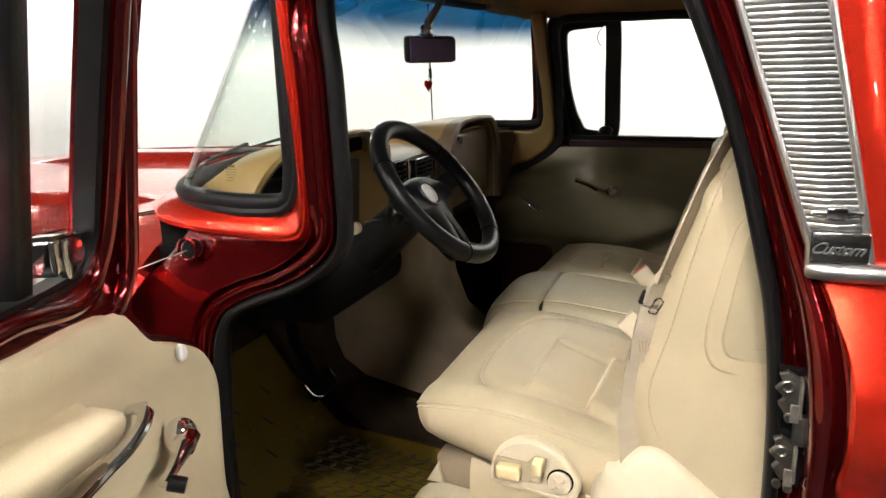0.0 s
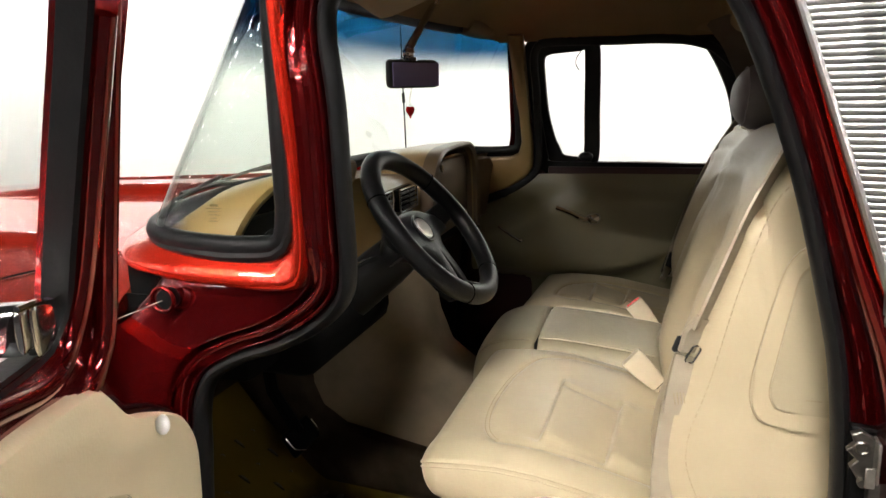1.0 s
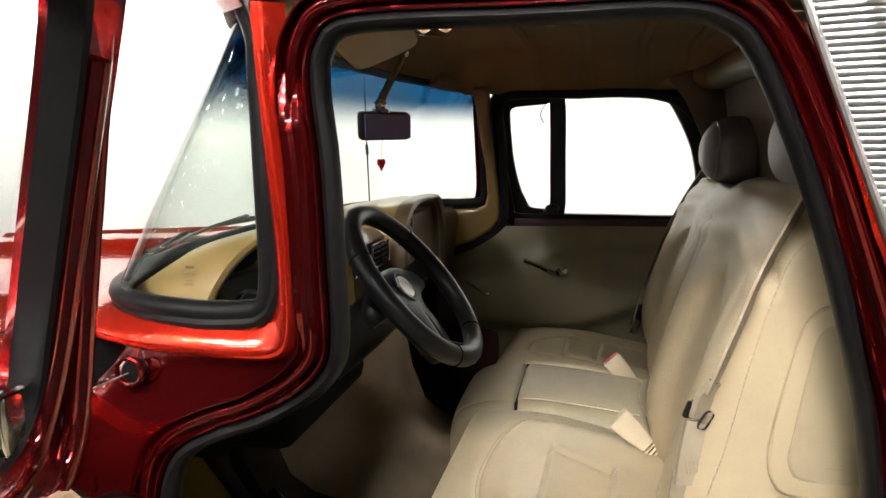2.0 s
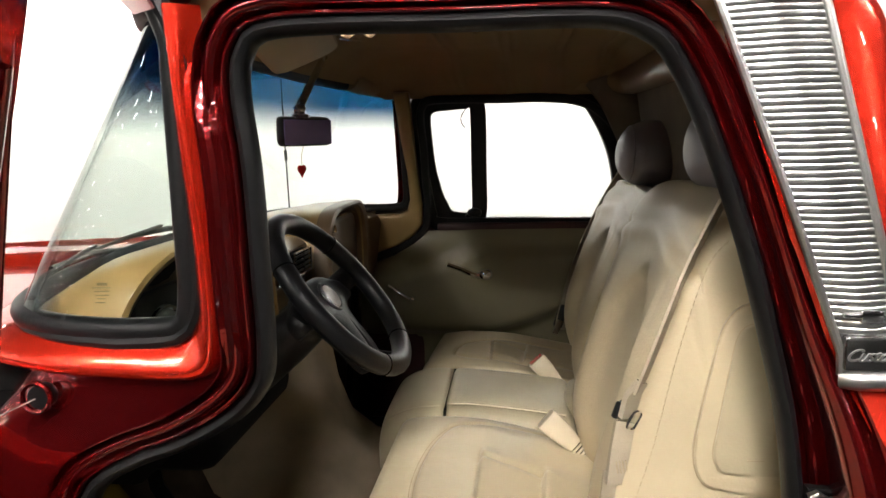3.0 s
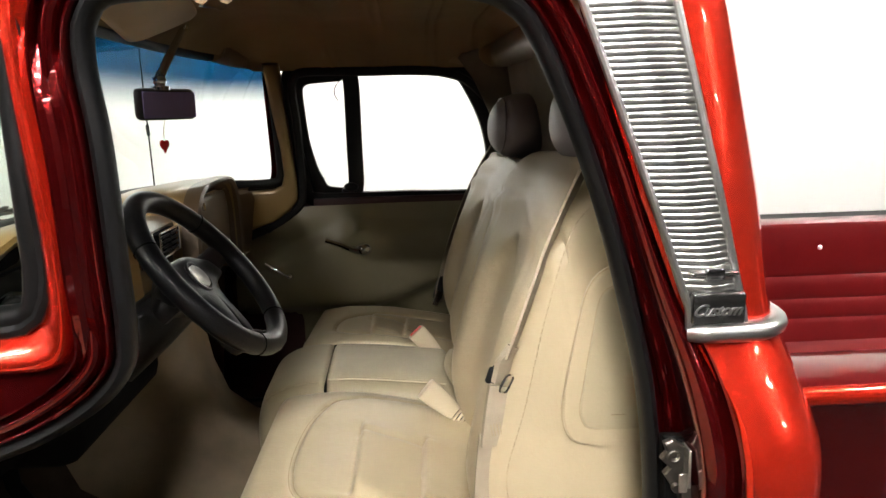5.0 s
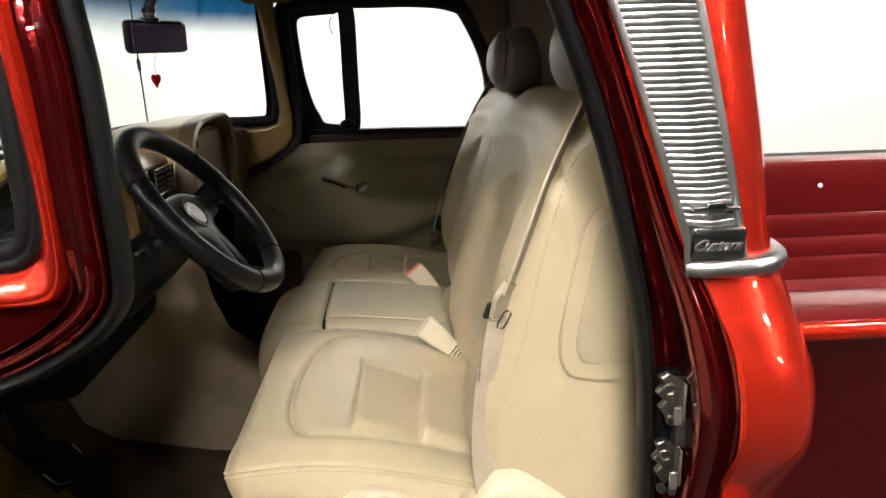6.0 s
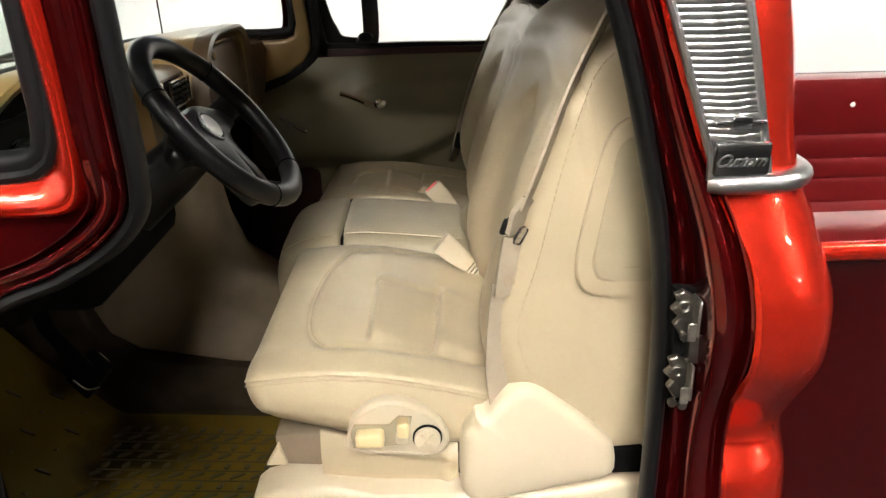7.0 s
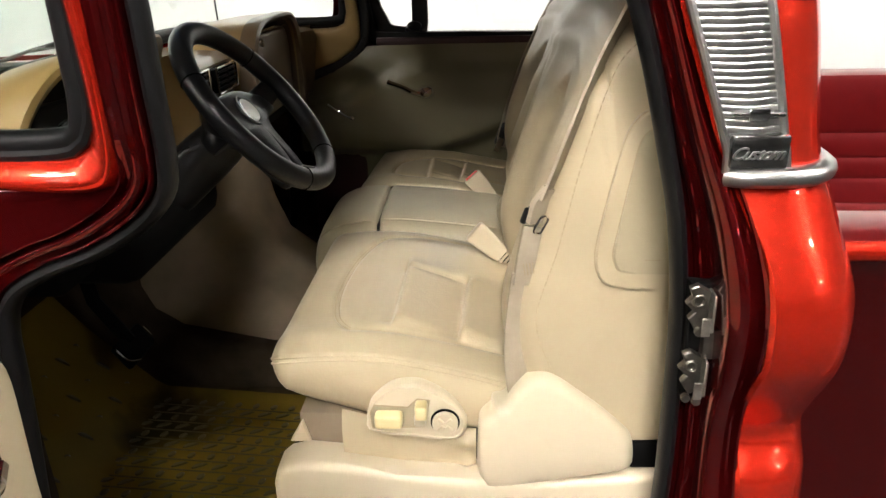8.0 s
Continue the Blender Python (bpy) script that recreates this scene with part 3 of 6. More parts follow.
def hood():
    secs = []
    for k in range(91):
        v = k / 90
        row = []
        for i in range(61):
            u = i / 60
            x = -1.088 - 1.06 * u
            ye, ze = hood_edge(x)
            y = ye + 0.0025 + (MIDY - ye - 0.0025) * v
            z = ze + (1.362 - 0.03 * u - ze) * (1 - (1 - v) ** 2.2)
            tip = min(1, max(0, (-1.182 - x) / 0.06)) ** 0.6
            z += 0.016 * tip * math.exp(-((y - 0.298) / (0.012 + 0.018 * tip)) ** 4)
            z += 0.026 * min(1, max(0, (x + 2.05) / 0.4)) * math.exp(-((y - MIDY) / 0.07) ** 6)
            row.append((x, y, z))
        secs.append(row)
    return loft(secs)


part("hood", hood(), PAINT, truck, "glossy red engine hood with raised spears")
part("hood", mirror(hood()), PAINT, truck, "glossy red engine hood with raised spears")


def fender():
    """Fender top from its raked rear edge forward, rolling over into the outer side."""
    secs = []
    for i in range(-1, 46):
        u = max(0, i) / 45
        ye, ze = hood_edge(-0.98 - 1.17 * u)
        row = []
        for e in (-0.004, -0.001, 0.004, 0.02, 0.045, 0.075, 0.11, 0.15, 0.19, 0.24, 0.30, 0.36):
            y = ye - e
            x0 = -0.937 - 0.34 * (y + 0.016)
            ye2, ze2 = hood_edge(x0 + (-2.15 - x0) * u)
            z = ze2 - (0.016 if e < -0.002 else 0.003) - 0.15 * max(0, e) - 0.35 * max(0, e) ** 2
            row.append((x0 + (-2.15 - x0) * u, ye2 - e, z))
        x, y, z = row[-1]
        row += [(x, y - 0.018, z - 0.05), (x, y - 0.022, z - 0.2), (x, y - 0.01, 0.5)]
        secs.append([(a + 0.002, b, c - 0.022) for a, b, c in row] if i < 0 else row)
    return loft(secs)


part("front_fender", fender(), PAINT, truck, "glossy red front fender")
part("front_fender", mirror(fender()), PAINT, truck, "glossy red front fender")
# Thin black sheets added as the shade in the open gaps of the cowl.
part("cowl_shade_sheet", rbox(-0.972, -0.87, 0.106, 0.110, 1.29, 1.35, 0), HOLLOW, truck, "black sheet standing in for shade under the windshield ledge", smooth=False)
part("cowl_shade_sheet", rbox(-1.15, -0.885, 0.102, 0.106, 1.20, 1.303, 0), HOLLOW, truck, "black sheet standing in for shade behind the fender edge", smooth=False)
seam_line = [(x, hood_edge(x)[0], hood_edge(x)[1] - 0.0005) for x in (-1.06, -1.085, -1.11, -1.145, -1.18, -1.22, -1.26, -1.33, -1.40, -1.6)]
part("hood_seam", tube(curve(seam_line, 40), 0.0016, 6), HOLLOW, truck, "dark gap between hood and fender")


part("cowl_panel", rbox(-1.12, -0.86, 0.25, 2 * MIDY - 0.25, 1.295, 1.322, 0.004), PAINT, truck, "red cowl panel under the windshield")


# bed
def bedside(outer):
    """Bed side in section: the outer skin below the rail, or the flat rail top with the ribbed inner wall."""
    if outer:
        prof = [(0.16, 0.62), (0.15, 0.95), (0.145, 1.12), (0.15, 1.19), (0.138, 1.212), (0.136, 1.218)]
    else:
        prof = [(0.136, 1.218), (0.13, 1.23), (0.135, 1.244), (0.15, 1.25), (0.22, 1.25), (0.236, 1.246), (0.24, 1.235), (0.238, 1.10), (0.232, 1.09), (0.238, 1.075), (0.238, 1.03), (0.232, 1.02),
                (0.238, 1.005), (0.238, 0.97), (0.232, 0.96), (0.238, 0.945), (0.238, 0.89), (0.26, 0.885), (0.28, 0.87)]
    return loft([[(x, y, zz) for y, zz in prof] for x in (0.15, 0.9, 1.6, 2.3)])


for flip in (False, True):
    for outer, label in ((True, "red outer bed side below the rail, darkened for shade"), (False, "dark red ribbed bed side with a flat top rail")):
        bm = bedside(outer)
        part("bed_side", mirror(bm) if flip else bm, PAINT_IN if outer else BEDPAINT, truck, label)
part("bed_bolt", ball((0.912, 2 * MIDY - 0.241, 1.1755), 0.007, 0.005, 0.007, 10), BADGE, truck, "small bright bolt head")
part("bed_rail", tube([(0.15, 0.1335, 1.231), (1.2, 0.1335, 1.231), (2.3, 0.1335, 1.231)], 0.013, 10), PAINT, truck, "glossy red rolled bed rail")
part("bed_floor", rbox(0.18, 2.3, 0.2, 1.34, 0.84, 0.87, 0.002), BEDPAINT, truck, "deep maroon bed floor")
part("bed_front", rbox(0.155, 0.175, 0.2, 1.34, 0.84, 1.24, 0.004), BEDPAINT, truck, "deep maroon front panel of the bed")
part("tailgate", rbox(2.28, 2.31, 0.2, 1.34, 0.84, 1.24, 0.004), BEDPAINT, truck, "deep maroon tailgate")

# running gear that carries the body
def wheel_tyre():
    prof = [(0.20, -0.09), (0.23, -0.105), (0.30, -0.105), (0.335, -0.085), (0.345, -0.04), (0.345, 0.04), (0.335, 0.085), (0.30, 0.105), (0.23, 0.105), (0.20, 0.09)]
    return loft([[(r * math.cos(a), y, r * math.sin(a)) for r, y in prof] for a in (2 * math.pi * i / 40 for i in range(40))], ring=True, closed=True)


for wx, wy in ((-1.62, 0.10), (-1.62, 2 * MIDY - 0.10), (1.35, 0.10), (1.35, 2 * MIDY - 0.10)):
    wh = part("wheel", disc((wx, wy, 0.345), (0, -1 if wy < MIDY else 1, 0), 0.205, 0.05, 32), STEEL, truck, "steel road wheel")
    part("tyre", move(wheel_tyre(), pose(wx, wy, 0.345)), RUBBER, wh, "black rubber tyre")
for fy in (0.42, 2 * MIDY - 0.42):
    part("chassis_rail", rbox(-2.1, 2.3, fy - 0.04, fy + 0.04, 0.42, 0.56, 0.01), BLACK, truck, "black chassis rail")
for ax in (-1.62, 1.35):
    part("axle", tube([(ax, 0.12, 0.345), (ax, 2 * MIDY - 0.12, 0.345)], 0.04, 12), BLACK, truck, "black axle")

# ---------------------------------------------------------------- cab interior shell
part("floor_pan", rbox(-1.10, 0.12, 0.06, 1.48, 0.68, 0.72, 0.004), CARPET_DK, truck, "carpeted cab floor, darkened for shade")
part("toe_board", loft([[(-0.86, y, 0.722), (-1.0, y, 0.84), (-1.12, y, 1.0), (-1.14, y, 1.26)] for y in (0.06, 0.4, 0.77, 1.1, 1.48)]), CARPET_DK, truck, "carpeted toe board, darkened for shade")


def tunnel():
    """Moulded carpet over the tunnel: a bulkhead bump that flares back under the seat."""
    levels = [(1.30, -0.765, 0.765, -0.755, 0.69), (1.16, -0.760, 0.755, -0.750, 0.67), (1.06, -0.745, 0.748, -0.735, 0.66), (0.98, -0.722, 0.742, -0.705, 0.655),
              (0.93, -0.672, 0.735, -0.645, 0.65), (0.895, -0.60, 0.722, -0.55, 0.645), (0.87, -0.50, 0.705, -0.46, 0.64), (0.84, -0.44, 0.68, -0.42, 0.635), (0.80, -0.42, 0.66, -0.41, 0.625)]
    secs = []
    for z, xr, yr, xb, yn in levels:
        left = -1.01 - 0.03 * (z > 0.95)
        half = [(left, yn - 0.015, z), (-0.92, yn, z), ((xr - 0.92) / 2, (yr + yn) / 2 - 0.012, z), (xr - 0.03, yr - 0.018, z), (xr, yr, z), (xb + 0.004, yr + 0.03, z), (xb + 0.006, 0.80, z)]
        far = [(x, 2 * 0.83 - y, zz) for x, y, zz in half[::-1]]
        secs.append(curve(half + far, 44))
    return loft(secs)


FOOT = [(-0.40, 0.790), (-0.55, 0.803), (-0.70, 0.818), (-0.80, 0.836), (-0.886, 0.853), (-0.942, 0.890), (-0.965, 0.94), (-0.975, 1.03), (-0.98, 1.16), (-1.06, 1.16), (-1.06, 0.715), (-0.40, 0.715)]
part("tunnel_base", prism(FOOT, 0.60, 1.06, 0.012, 3), CARPET_DK, truck, "carpet along the tunnel foot, darkened for shade")
part("kick_panel", loft([[(-0.84, 0.075, z), (-0.95, 0.085, z), (-1.12, 0.10, z)] for z in (0.72, 0.9, 1.1, 1.20, 1.26)]), CARPET_DK, truck, "kick panel, darkened for shade")
part("kick_panel", mirror(loft([[(-0.78, 0.068, z), (-0.84, 0.075, z), (-0.95, 0.085, z), (-1.12, 0.10, z)] for z in (0.72, 0.9, 1.1, 1.20, 1.26)])), CARPET_DK, truck, "kick panel, darkened for shade")
part("transmission_tunnel", tunnel(), CARPET, truck, "beige carpeted transmission tunnel")


def headliner():
    secs = []
    for i in range(141):
        u = i / 140
        row = []
        for k in range(33):
            v = k / 32
            y = 0.10 + (2 * MIDY - 0.2) * v
            e = min(v, 1 - v)
            side = 1 - max(0, 1 - e / 0.13) ** 2.2
            xf = -0.80 + 0.10 * (1 - math.sin(math.pi * v) ** 0.5)
            x = xf + (0.02 - xf) * u
            f = min(u, 1 - u)
            ends = 1 - max(0, 1 - f / 0.16) ** 2.2
            z = 1.715 + 0.115 * side * (0.3 + 0.7 * ends)
            z -= sum(0.006 * math.exp(-((x - xb) / 0.007) ** 2) for xb in (-0.50, -0.475, -0.36, -0.335, -0.22, -0.195, -0.09, -0.065))
            row.append((x, y, z))
        secs.append(row)
    return loft(secs)


rail_path = [(-0.78, 1.30, 1.775), (-0.745, 1.40, 1.766), (-0.68, 1.452, 1.762), (-0.45, 1.462, 1.762), (-0.20, 1.458, 1.760), (-0.08, 1.445, 1.755), (-0.015, 1.40, 1.750), (0.005, 1.30, 1.748), (0.008, 0.77, 1.748), (0.005, 0.24, 1.748), (-0.02, 0.13, 1.750), (-0.10, 0.092, 1.752), (-0.45, 0.088, 1.756)]
part("roof_rail", tube(curve(rail_path, 110), 0.040, 14), RAIL, truck, "brown painted roof rail round the cab")
part("headliner", headliner(), HEADLINER, truck, "brown tan cloth headliner")


def back_wall():
    secs = []
    for k in range(9):
        z = 0.70 + (1.81 - 0.70) * k / 8
        xr = corner_x(min(z, 1.73)) - 0.035
        pts = [(xr - 0.085, 0.066), (xr - 0.03, 0.10), (xr, 0.22), (xr + 0.005, 0.5), (xr + 0.005, MIDY)]
        pts += [(a + 0.055 * min(1, max(0, (0.2 - b) / 0.12)), 2 * MIDY - b) for a, b in pts[-2::-1]]
        secs.append([(a, b, z) for a, b in pts])
    return loft(secs)


part("rear_trim", back_wall(), CLOTH, truck, "grey brown cloth rear cab trim")


# ---------------------------------------------------------------- far door (closed)
def far_y(z):
    return interp(z, [0.7, 1.0, 1.2, 1.36, 1.72], [1.49, 1.485, 1.505, 1.518, 1.472])


WINDOW = [(-0.545, 1.352), (-0.30, 1.350), (-0.06, 1.348), (-0.034, 1.365), (-0.028, 1.45), (-0.051, 1.56), (-0.099, 1.66), (-0.136, 1.703), (-0.19, 1.715),
          (-0.40, 1.716), (-0.55, 1.712), (-0.592, 1.700), (-0.604, 1.66), (-0.596, 1.55), (-0.578, 1.42), (-0.568, 1.37)]
window = curve([(x, 0, z) for x, z in WINDOW], 120, True)
far_door = thing("truck_door", "closed passenger door with shade-darkened vinyl panel and chrome handles", "truck door", "truck doors")


def ring_frame(pts, inner, outer, y_in, y_out, ymap):
    """Flat frame round an outline."""
    n = len(pts)
    c = sum(pts, Vector()) / n
    secs = []
    for i, p in enumerate(pts):
        t = (pts[(i + 1) % n] - pts[i - 1]).normalized()
        nr = Vector((-t.z, 0, t.x))
        if nr.dot(p - c) < 0:
            nr = -nr
        a, b = p - nr * inner, p + nr * outer
        secs.append([Vector((q.x, ymap(q.z) + dy, q.z)) for q, dy in ((a, y_out), (a, y_in), (p.lerp(b, 0.3), y_in - 0.004), (b, y_in), (b, y_out))])
    return loft(secs, closed=True)


part("window_frame", ring_frame(window, 0.0, 0.035, -0.01, 0.05, far_y), BELT, far_door, "red window frame, shade put into its colour")
# Wide black seal covers the frame and stands in for its shade.
part("window_seal", ring_frame(window, 0.006, 0.034, -0.014, 0.02, far_y), RUBBER, far_door, "black rubber window seal, widened for the shaded frame")
bar = rbox(-0.446, -0.424, -0.012, 0.012, 1.345, 1.72, 0.004)
for v in bar.verts:
    v.co.y += far_y(v.co.z) + 0.008
part("division_bar", bar, BLACK, far_door, "black vent window division bar")
pane = bmesh.new()
pane.faces.new([pane.verts.new((p.x, far_y(p.z) + 0.022, p.z)) for p in window])
gp = part("pane", pane, GLASS_SIDE, far_door, "clear side glass", smooth=False)
gp.visible_shadow = False
latch = rbox(-0.475, -0.43, 1.485, 1.505, 1.358, 1.372, 0.006)
vent_path = [(-0.513, 1.376), (-0.47, 1.371), (-0.456, 1.376), (-0.455, 1.50), (-0.455, 1.676), (-0.466, 1.684), (-0.523, 1.681), (-0.560, 1.677), (-0.573, 1.662), (-0.571, 1.60), (-0.563, 1.513), (-0.545, 1.435), (-0.530, 1.402), (-0.522, 1.384)]
part("vent_frame", ring_frame(curve([(x, 0, z) for x, z in vent_path], 90, True), 0.0, 0.046, -0.004, 0.014, far_y), RUBBER, far_door, "black vent window frame")
part("vent_pull", tube(curve([(-0.470, far_y(1.68) + 0.03, 1.684), (-0.482, far_y(1.66) + 0.03, 1.668), (-0.484, far_y(1.64) + 0.03, 1.648), (-0.474, far_y(1.62) + 0.03, 1.630)], 14), 0.0016, 6), BLACK, far_door, "thin bent wire pull")
part("vent_latch", join(latch, ball((-0.447, 1.488, 1.375), 0.022, 0.014, 0.014, 10)), BLACK, far_door, "black vent window latch")


def far_panel():
    """Moulded inner door panel with a raised belly and a long scooped step."""
    secs = []
    for k in range(41):
        z = 0.76 + (1.325 - 0.76) * k / 40
        row = []
        for i in range(41):
            u = i / 40
            x = -0.80 + 0.80 * u
            top = interp(x, [-0.80, -0.71, -0.645, -0.60, -0.55, 0.0], [1.215, 1.255, 1.295, 1.322, 1.325, 1.325])
            zz = 0.76 + (top - 0.76) * k / 40
            step = interp(x, [-0.8, -0.40, -0.30, -0.2, 0.0], [1.005, 1.01, 1.04, 1.075, 1.08])
            s = 1 / (1 + math.exp(-(zz - step) / 0.007))
            y = 1.488 - 0.066 * s
            ridge = interp(x, [-0.8, -0.62, -0.5, -0.42, 0.0], [1.12, 1.19, 1.245, 1.262, 1.262])
            y += 0.028 / (1 + math.exp(-(zz - ridge) / 0.008))
            y += 0.012 * max(0, (zz - 1.29) / 0.035)
            y -= 0.034 * math.exp(-((x + 0.43) / 0.032) ** 2 - ((zz - 1.262) / 0.022) ** 2)
            y += 0.024 / (1 + math.exp(-(-0.60 - x) / 0.018)) * (1 if zz < 1.24 else 0.4)
            y += 0.016 / (1 + math.exp(-(x + 0.36 - 0.7 * (1.21 - zz)) / 0.02)) * s
            row.append((x, y, zz))
        secs.append(row)
    return loft(secs)


part("door_panel", far_panel(), VINYL_SHADE, far_door, "moulded cream vinyl door panel, darkened for shade")


def lever(path, r, taper=None, flat=0.7):
    return tube(curve(path, 14), r, 10, flat=flat, taper=taper)


part("door_handle", join(lever([(-0.418, 1.424, 1.190), (-0.45, 1.418, 1.198), (-0.48, 1.42, 1.212), (-0.525, 1.420, 1.228)], 0.0135), ball((-0.414, 1.432, 1.196), 0.026, 0.030, 0.022, 14)), CHROME, far_door, "chrome inner door handle")
part("window_crank", join(lever([(-0.705, 1.425, 1.163), (-0.672, 1.418, 1.142), (-0.640, 1.42, 1.122)], 0.006), ball((-0.637, 1.43, 1.121), 0.010, 0.014, 0.009, 10)), CHROME, far_door, "chrome window crank")
part("lower_metal", rbox(-0.84, 0.02, 1.504, 1.53, 0.66, 1.34, 0.004), BELT, far_door, "red door shell, darkened for shade")
part("door_belt", rbox(-0.56, 0.0, 1.484, 1.52, 1.315, 1.343, 0.002), BELT, far_door, "red window sill rail, shade put into its colour")

# ---------------------------------------------------------------- far cab side and trims
def set_back(bm):
    """The far opening reaches further to the rear above the belt."""
    for v in bm.verts:
        v.co.x += 0.12 * min(1, max(0, (v.co.x + 0.24) / 0.08)) * min(1, max(0, (v.co.z - 1.30) / 0.06))
    return bm


far_side = set_back(mirror(jamb()))
part("door_jamb", far_side, PAINT_IN, truck, "red door opening, shade darkened into the paint")
part("door_seal", set_back(mirror(seal_bm())), RUBBER, truck, "black rubber door seal")


part("inner_seal", tube([(p.x + 0.11 * min(1, max(0, (p.x + 0.24) / 0.10)), 1.465 - 0.03 * max(0, (p.z - 1.36) / 0.36), p.z) for p in opening], 0.013, 8, True, flat=0.7, up=(0, 1, 0)), RUBBER, truck, "black rubber inner door seal")


QUARTER = [(-0.012, 1.335), (-0.004, 1.39), (-0.006, 1.46), (-0.028, 1.565), (-0.076, 1.672), (-0.112, 1.722), (-0.112, 1.75), (0.07, 1.75), (0.07, 1.335)]
quarter_bm = prism([(p.x, p.z) for p in curve([(a, 0, b) for a, b in QUARTER], 60, True)], 1.462, 1.446, 0.004, 2)
for v in quarter_bm.verts:
    v.co.y -= 0.045 * max(0, (v.co.z - 1.36) / 0.36)
part("quarter_lining", quarter_bm, CLOTH, truck, "grey brown cloth lining behind the door window")


# tan inner post and dash end in one sweep
def inner_post():
    edge = [(-0.800, 1.372), (-0.74, 1.374), (-0.675, 1.377), (-0.648, 1.388), (-0.638, 1.42), (-0.643, 1.50), (-0.656, 1.60), (-0.674, 1.735), (-0.628, 1.735), (-0.622, 1.62), (-0.612, 1.50), (-0.602, 1.40),
            (-0.602, 1.345), (-0.628, 1.312), (-0.68, 1.280), (-0.745, 1.258), (-0.80, 1.240)]
    bm = prism(edge, 1.49, 1.448, 0.012, 3)
    for v in bm.verts:
        v.co.y -= 0.045 * max(0, (v.co.z - 1.38) / 0.36) - 0.02 * max(0, -0.70 - v.co.x) / 0.1
    return bm


part("post_trim", inner_post(), TAN, truck, "tan painted inner post and dash end")

# ---------------------------------------------------------------- dashboard
dash = thing("dashboard", "tan painted metal dashboard with two hooded pods", "dashboard")


def dash_body():
    secs = []
    ys = [0.10, 0.12, 0.15, 0.165, 0.19, 0.24, 0.30, 0.45, 0.56, 0.592, 0.600, 0.615, 0.63, 0.77, 0.92, 1.09, 1.24, 1.34, 1.40, 1.44]
    for y in ys:
        e = abs(y - MIDY) / 0.67
        back = 0.10 * max(0, e - 0.80) / 0.2
        front = -1.03 + 0.30 * (max(0, e - 0.45) / 0.55) ** 2.2
        f = -0.790 + back * 0.6 - 0.075 * min(1, max(0, (y - 0.16) / 0.03)) * min(1, max(0, (0.615 - y) / 0.02))
        front = min(front, f - 0.02)
        low = 0.05 if y < 0.2 else 0
        low2 = 0.03 * min(1, max(0, (0.26 - y) / 0.08))
        secs.append([(front, y, 1.372), ((front + f) / 2, y, 1.388 - low2), (f - 0.025, y, 1.386 - low2), (f - 0.004, y, 1.374 - low2), (f + 0.004, y, 1.352 - low2 * 0.5), (f - 0.004, y, 1.30), (f - 0.01, y, 1.25), (f - 0.02, y, 1.20 + low), (f - 0.04, y, 1.185 + low), (f - 0.10, y, 1.18 + low)])
    return loft(secs)


part("dash_panel", dash_body(), DASH, dash, "brown painted dash panel")


def pod(y0, y1, x_face, x_back, z0, z1, sweep=0.0, fall=(-0.02, -0.004), inside=False, rim=False):
    """A hooded instrument pod: an arched shell with an open, recessed front."""
    secs = []
    n = 22
    shell = ((x_back, 0.82, fall[0]), ((x_face + x_back) / 2, 0.93, fall[1]), (x_face - 0.02, 1.0, 0.0), (x_face, 1.0, 0.0), (x_face + 0.004, 0.96, -0.004), (x_face - 0.002, 0.90, -0.012), (x_face - 0.012, 0.885, -0.014))
    lining = ((x_face - 0.006, 0.895, -0.013), (x_face - 0.05, 0.86, -0.018), (x_face - 0.10, 0.80, -0.03), (x_face - 0.12, 0.30, -0.10))
    edge = ((x_face - 0.030, 1.006, 0.002), (x_face - 0.008, 1.012, 0.003), (x_face + 0.004, 1.008, 0.002), (x_face + 0.008, 0.96, -0.004), (x_face + 0.003, 0.90, -0.011), (x_face - 0.012, 0.888, -0.013))
    for x, k, dz in lining if inside else edge if rim else shell:
        ring = []
        cy, hw = (y0 + y1) / 2, (y1 - y0) / 2 * k
        for i in range(n + 1):
            a = math.pi * i / n
            c, s = math.cos(a), math.sin(a)
            ring.append((x - sweep * (1 - s) ** 0.7, cy - hw * (abs(c) ** 0.45) * (1 if c > 0 else -1), z0 + (z1 + dz - z0) * (s ** 0.5)))
        secs.append(ring)
    return loft(secs)


part("cluster_hood", pod(0.155, 0.60, -0.768, -0.985, 1.21, 1.466, 0.09, (-0.085, -0.020)), TAN, dash, "tan instrument hood")
part("hood_lining", pod(0.155, 0.60, -0.768, -0.985, 1.21, 1.466, 0.09, inside=True), HOLLOW, dash, "inside of the instrument hood, blackened for shade")
part("hood_lining", pod(0.860, 1.312, -0.742, -0.95, 1.19, 1.443, inside=True), DASH, dash, "brown inside of the hooded pod")
CHEEK = [(-0.766, 0.603), (-0.780, 0.585), (-0.800, 0.556), (-0.818, 0.522), (-0.828, 0.485), (-0.832, 0.450)]
part("cluster_cheek", loft([[(x - 0.012 * t, y, 1.225 + 0.195 * t - 0.02 * t * (q / 5) ** 2) for q, (x, y) in enumerate(CHEEK)] for t in (k / 12 for k in range(13))]), TAN, dash, "tan curved cheek of the instrument hood")
part("cheek_screw", disc((-0.810, 0.533, 1.262), (0.8, -0.6, 0), 0.004, 0.003, 12), CHROME, dash, "small chrome screw")
part("cheek_trim", tube([(x + 0.002, y - 0.002, 1.236) for x, y in CHEEK], 0.003, 6), CHROME, dash, "thin chrome strip under the cheek")
part("glovebox_hood", pod(0.860, 1.312, -0.742, -0.95, 1.19, 1.443), TAN, dash, "tan hooded pod before the passenger")
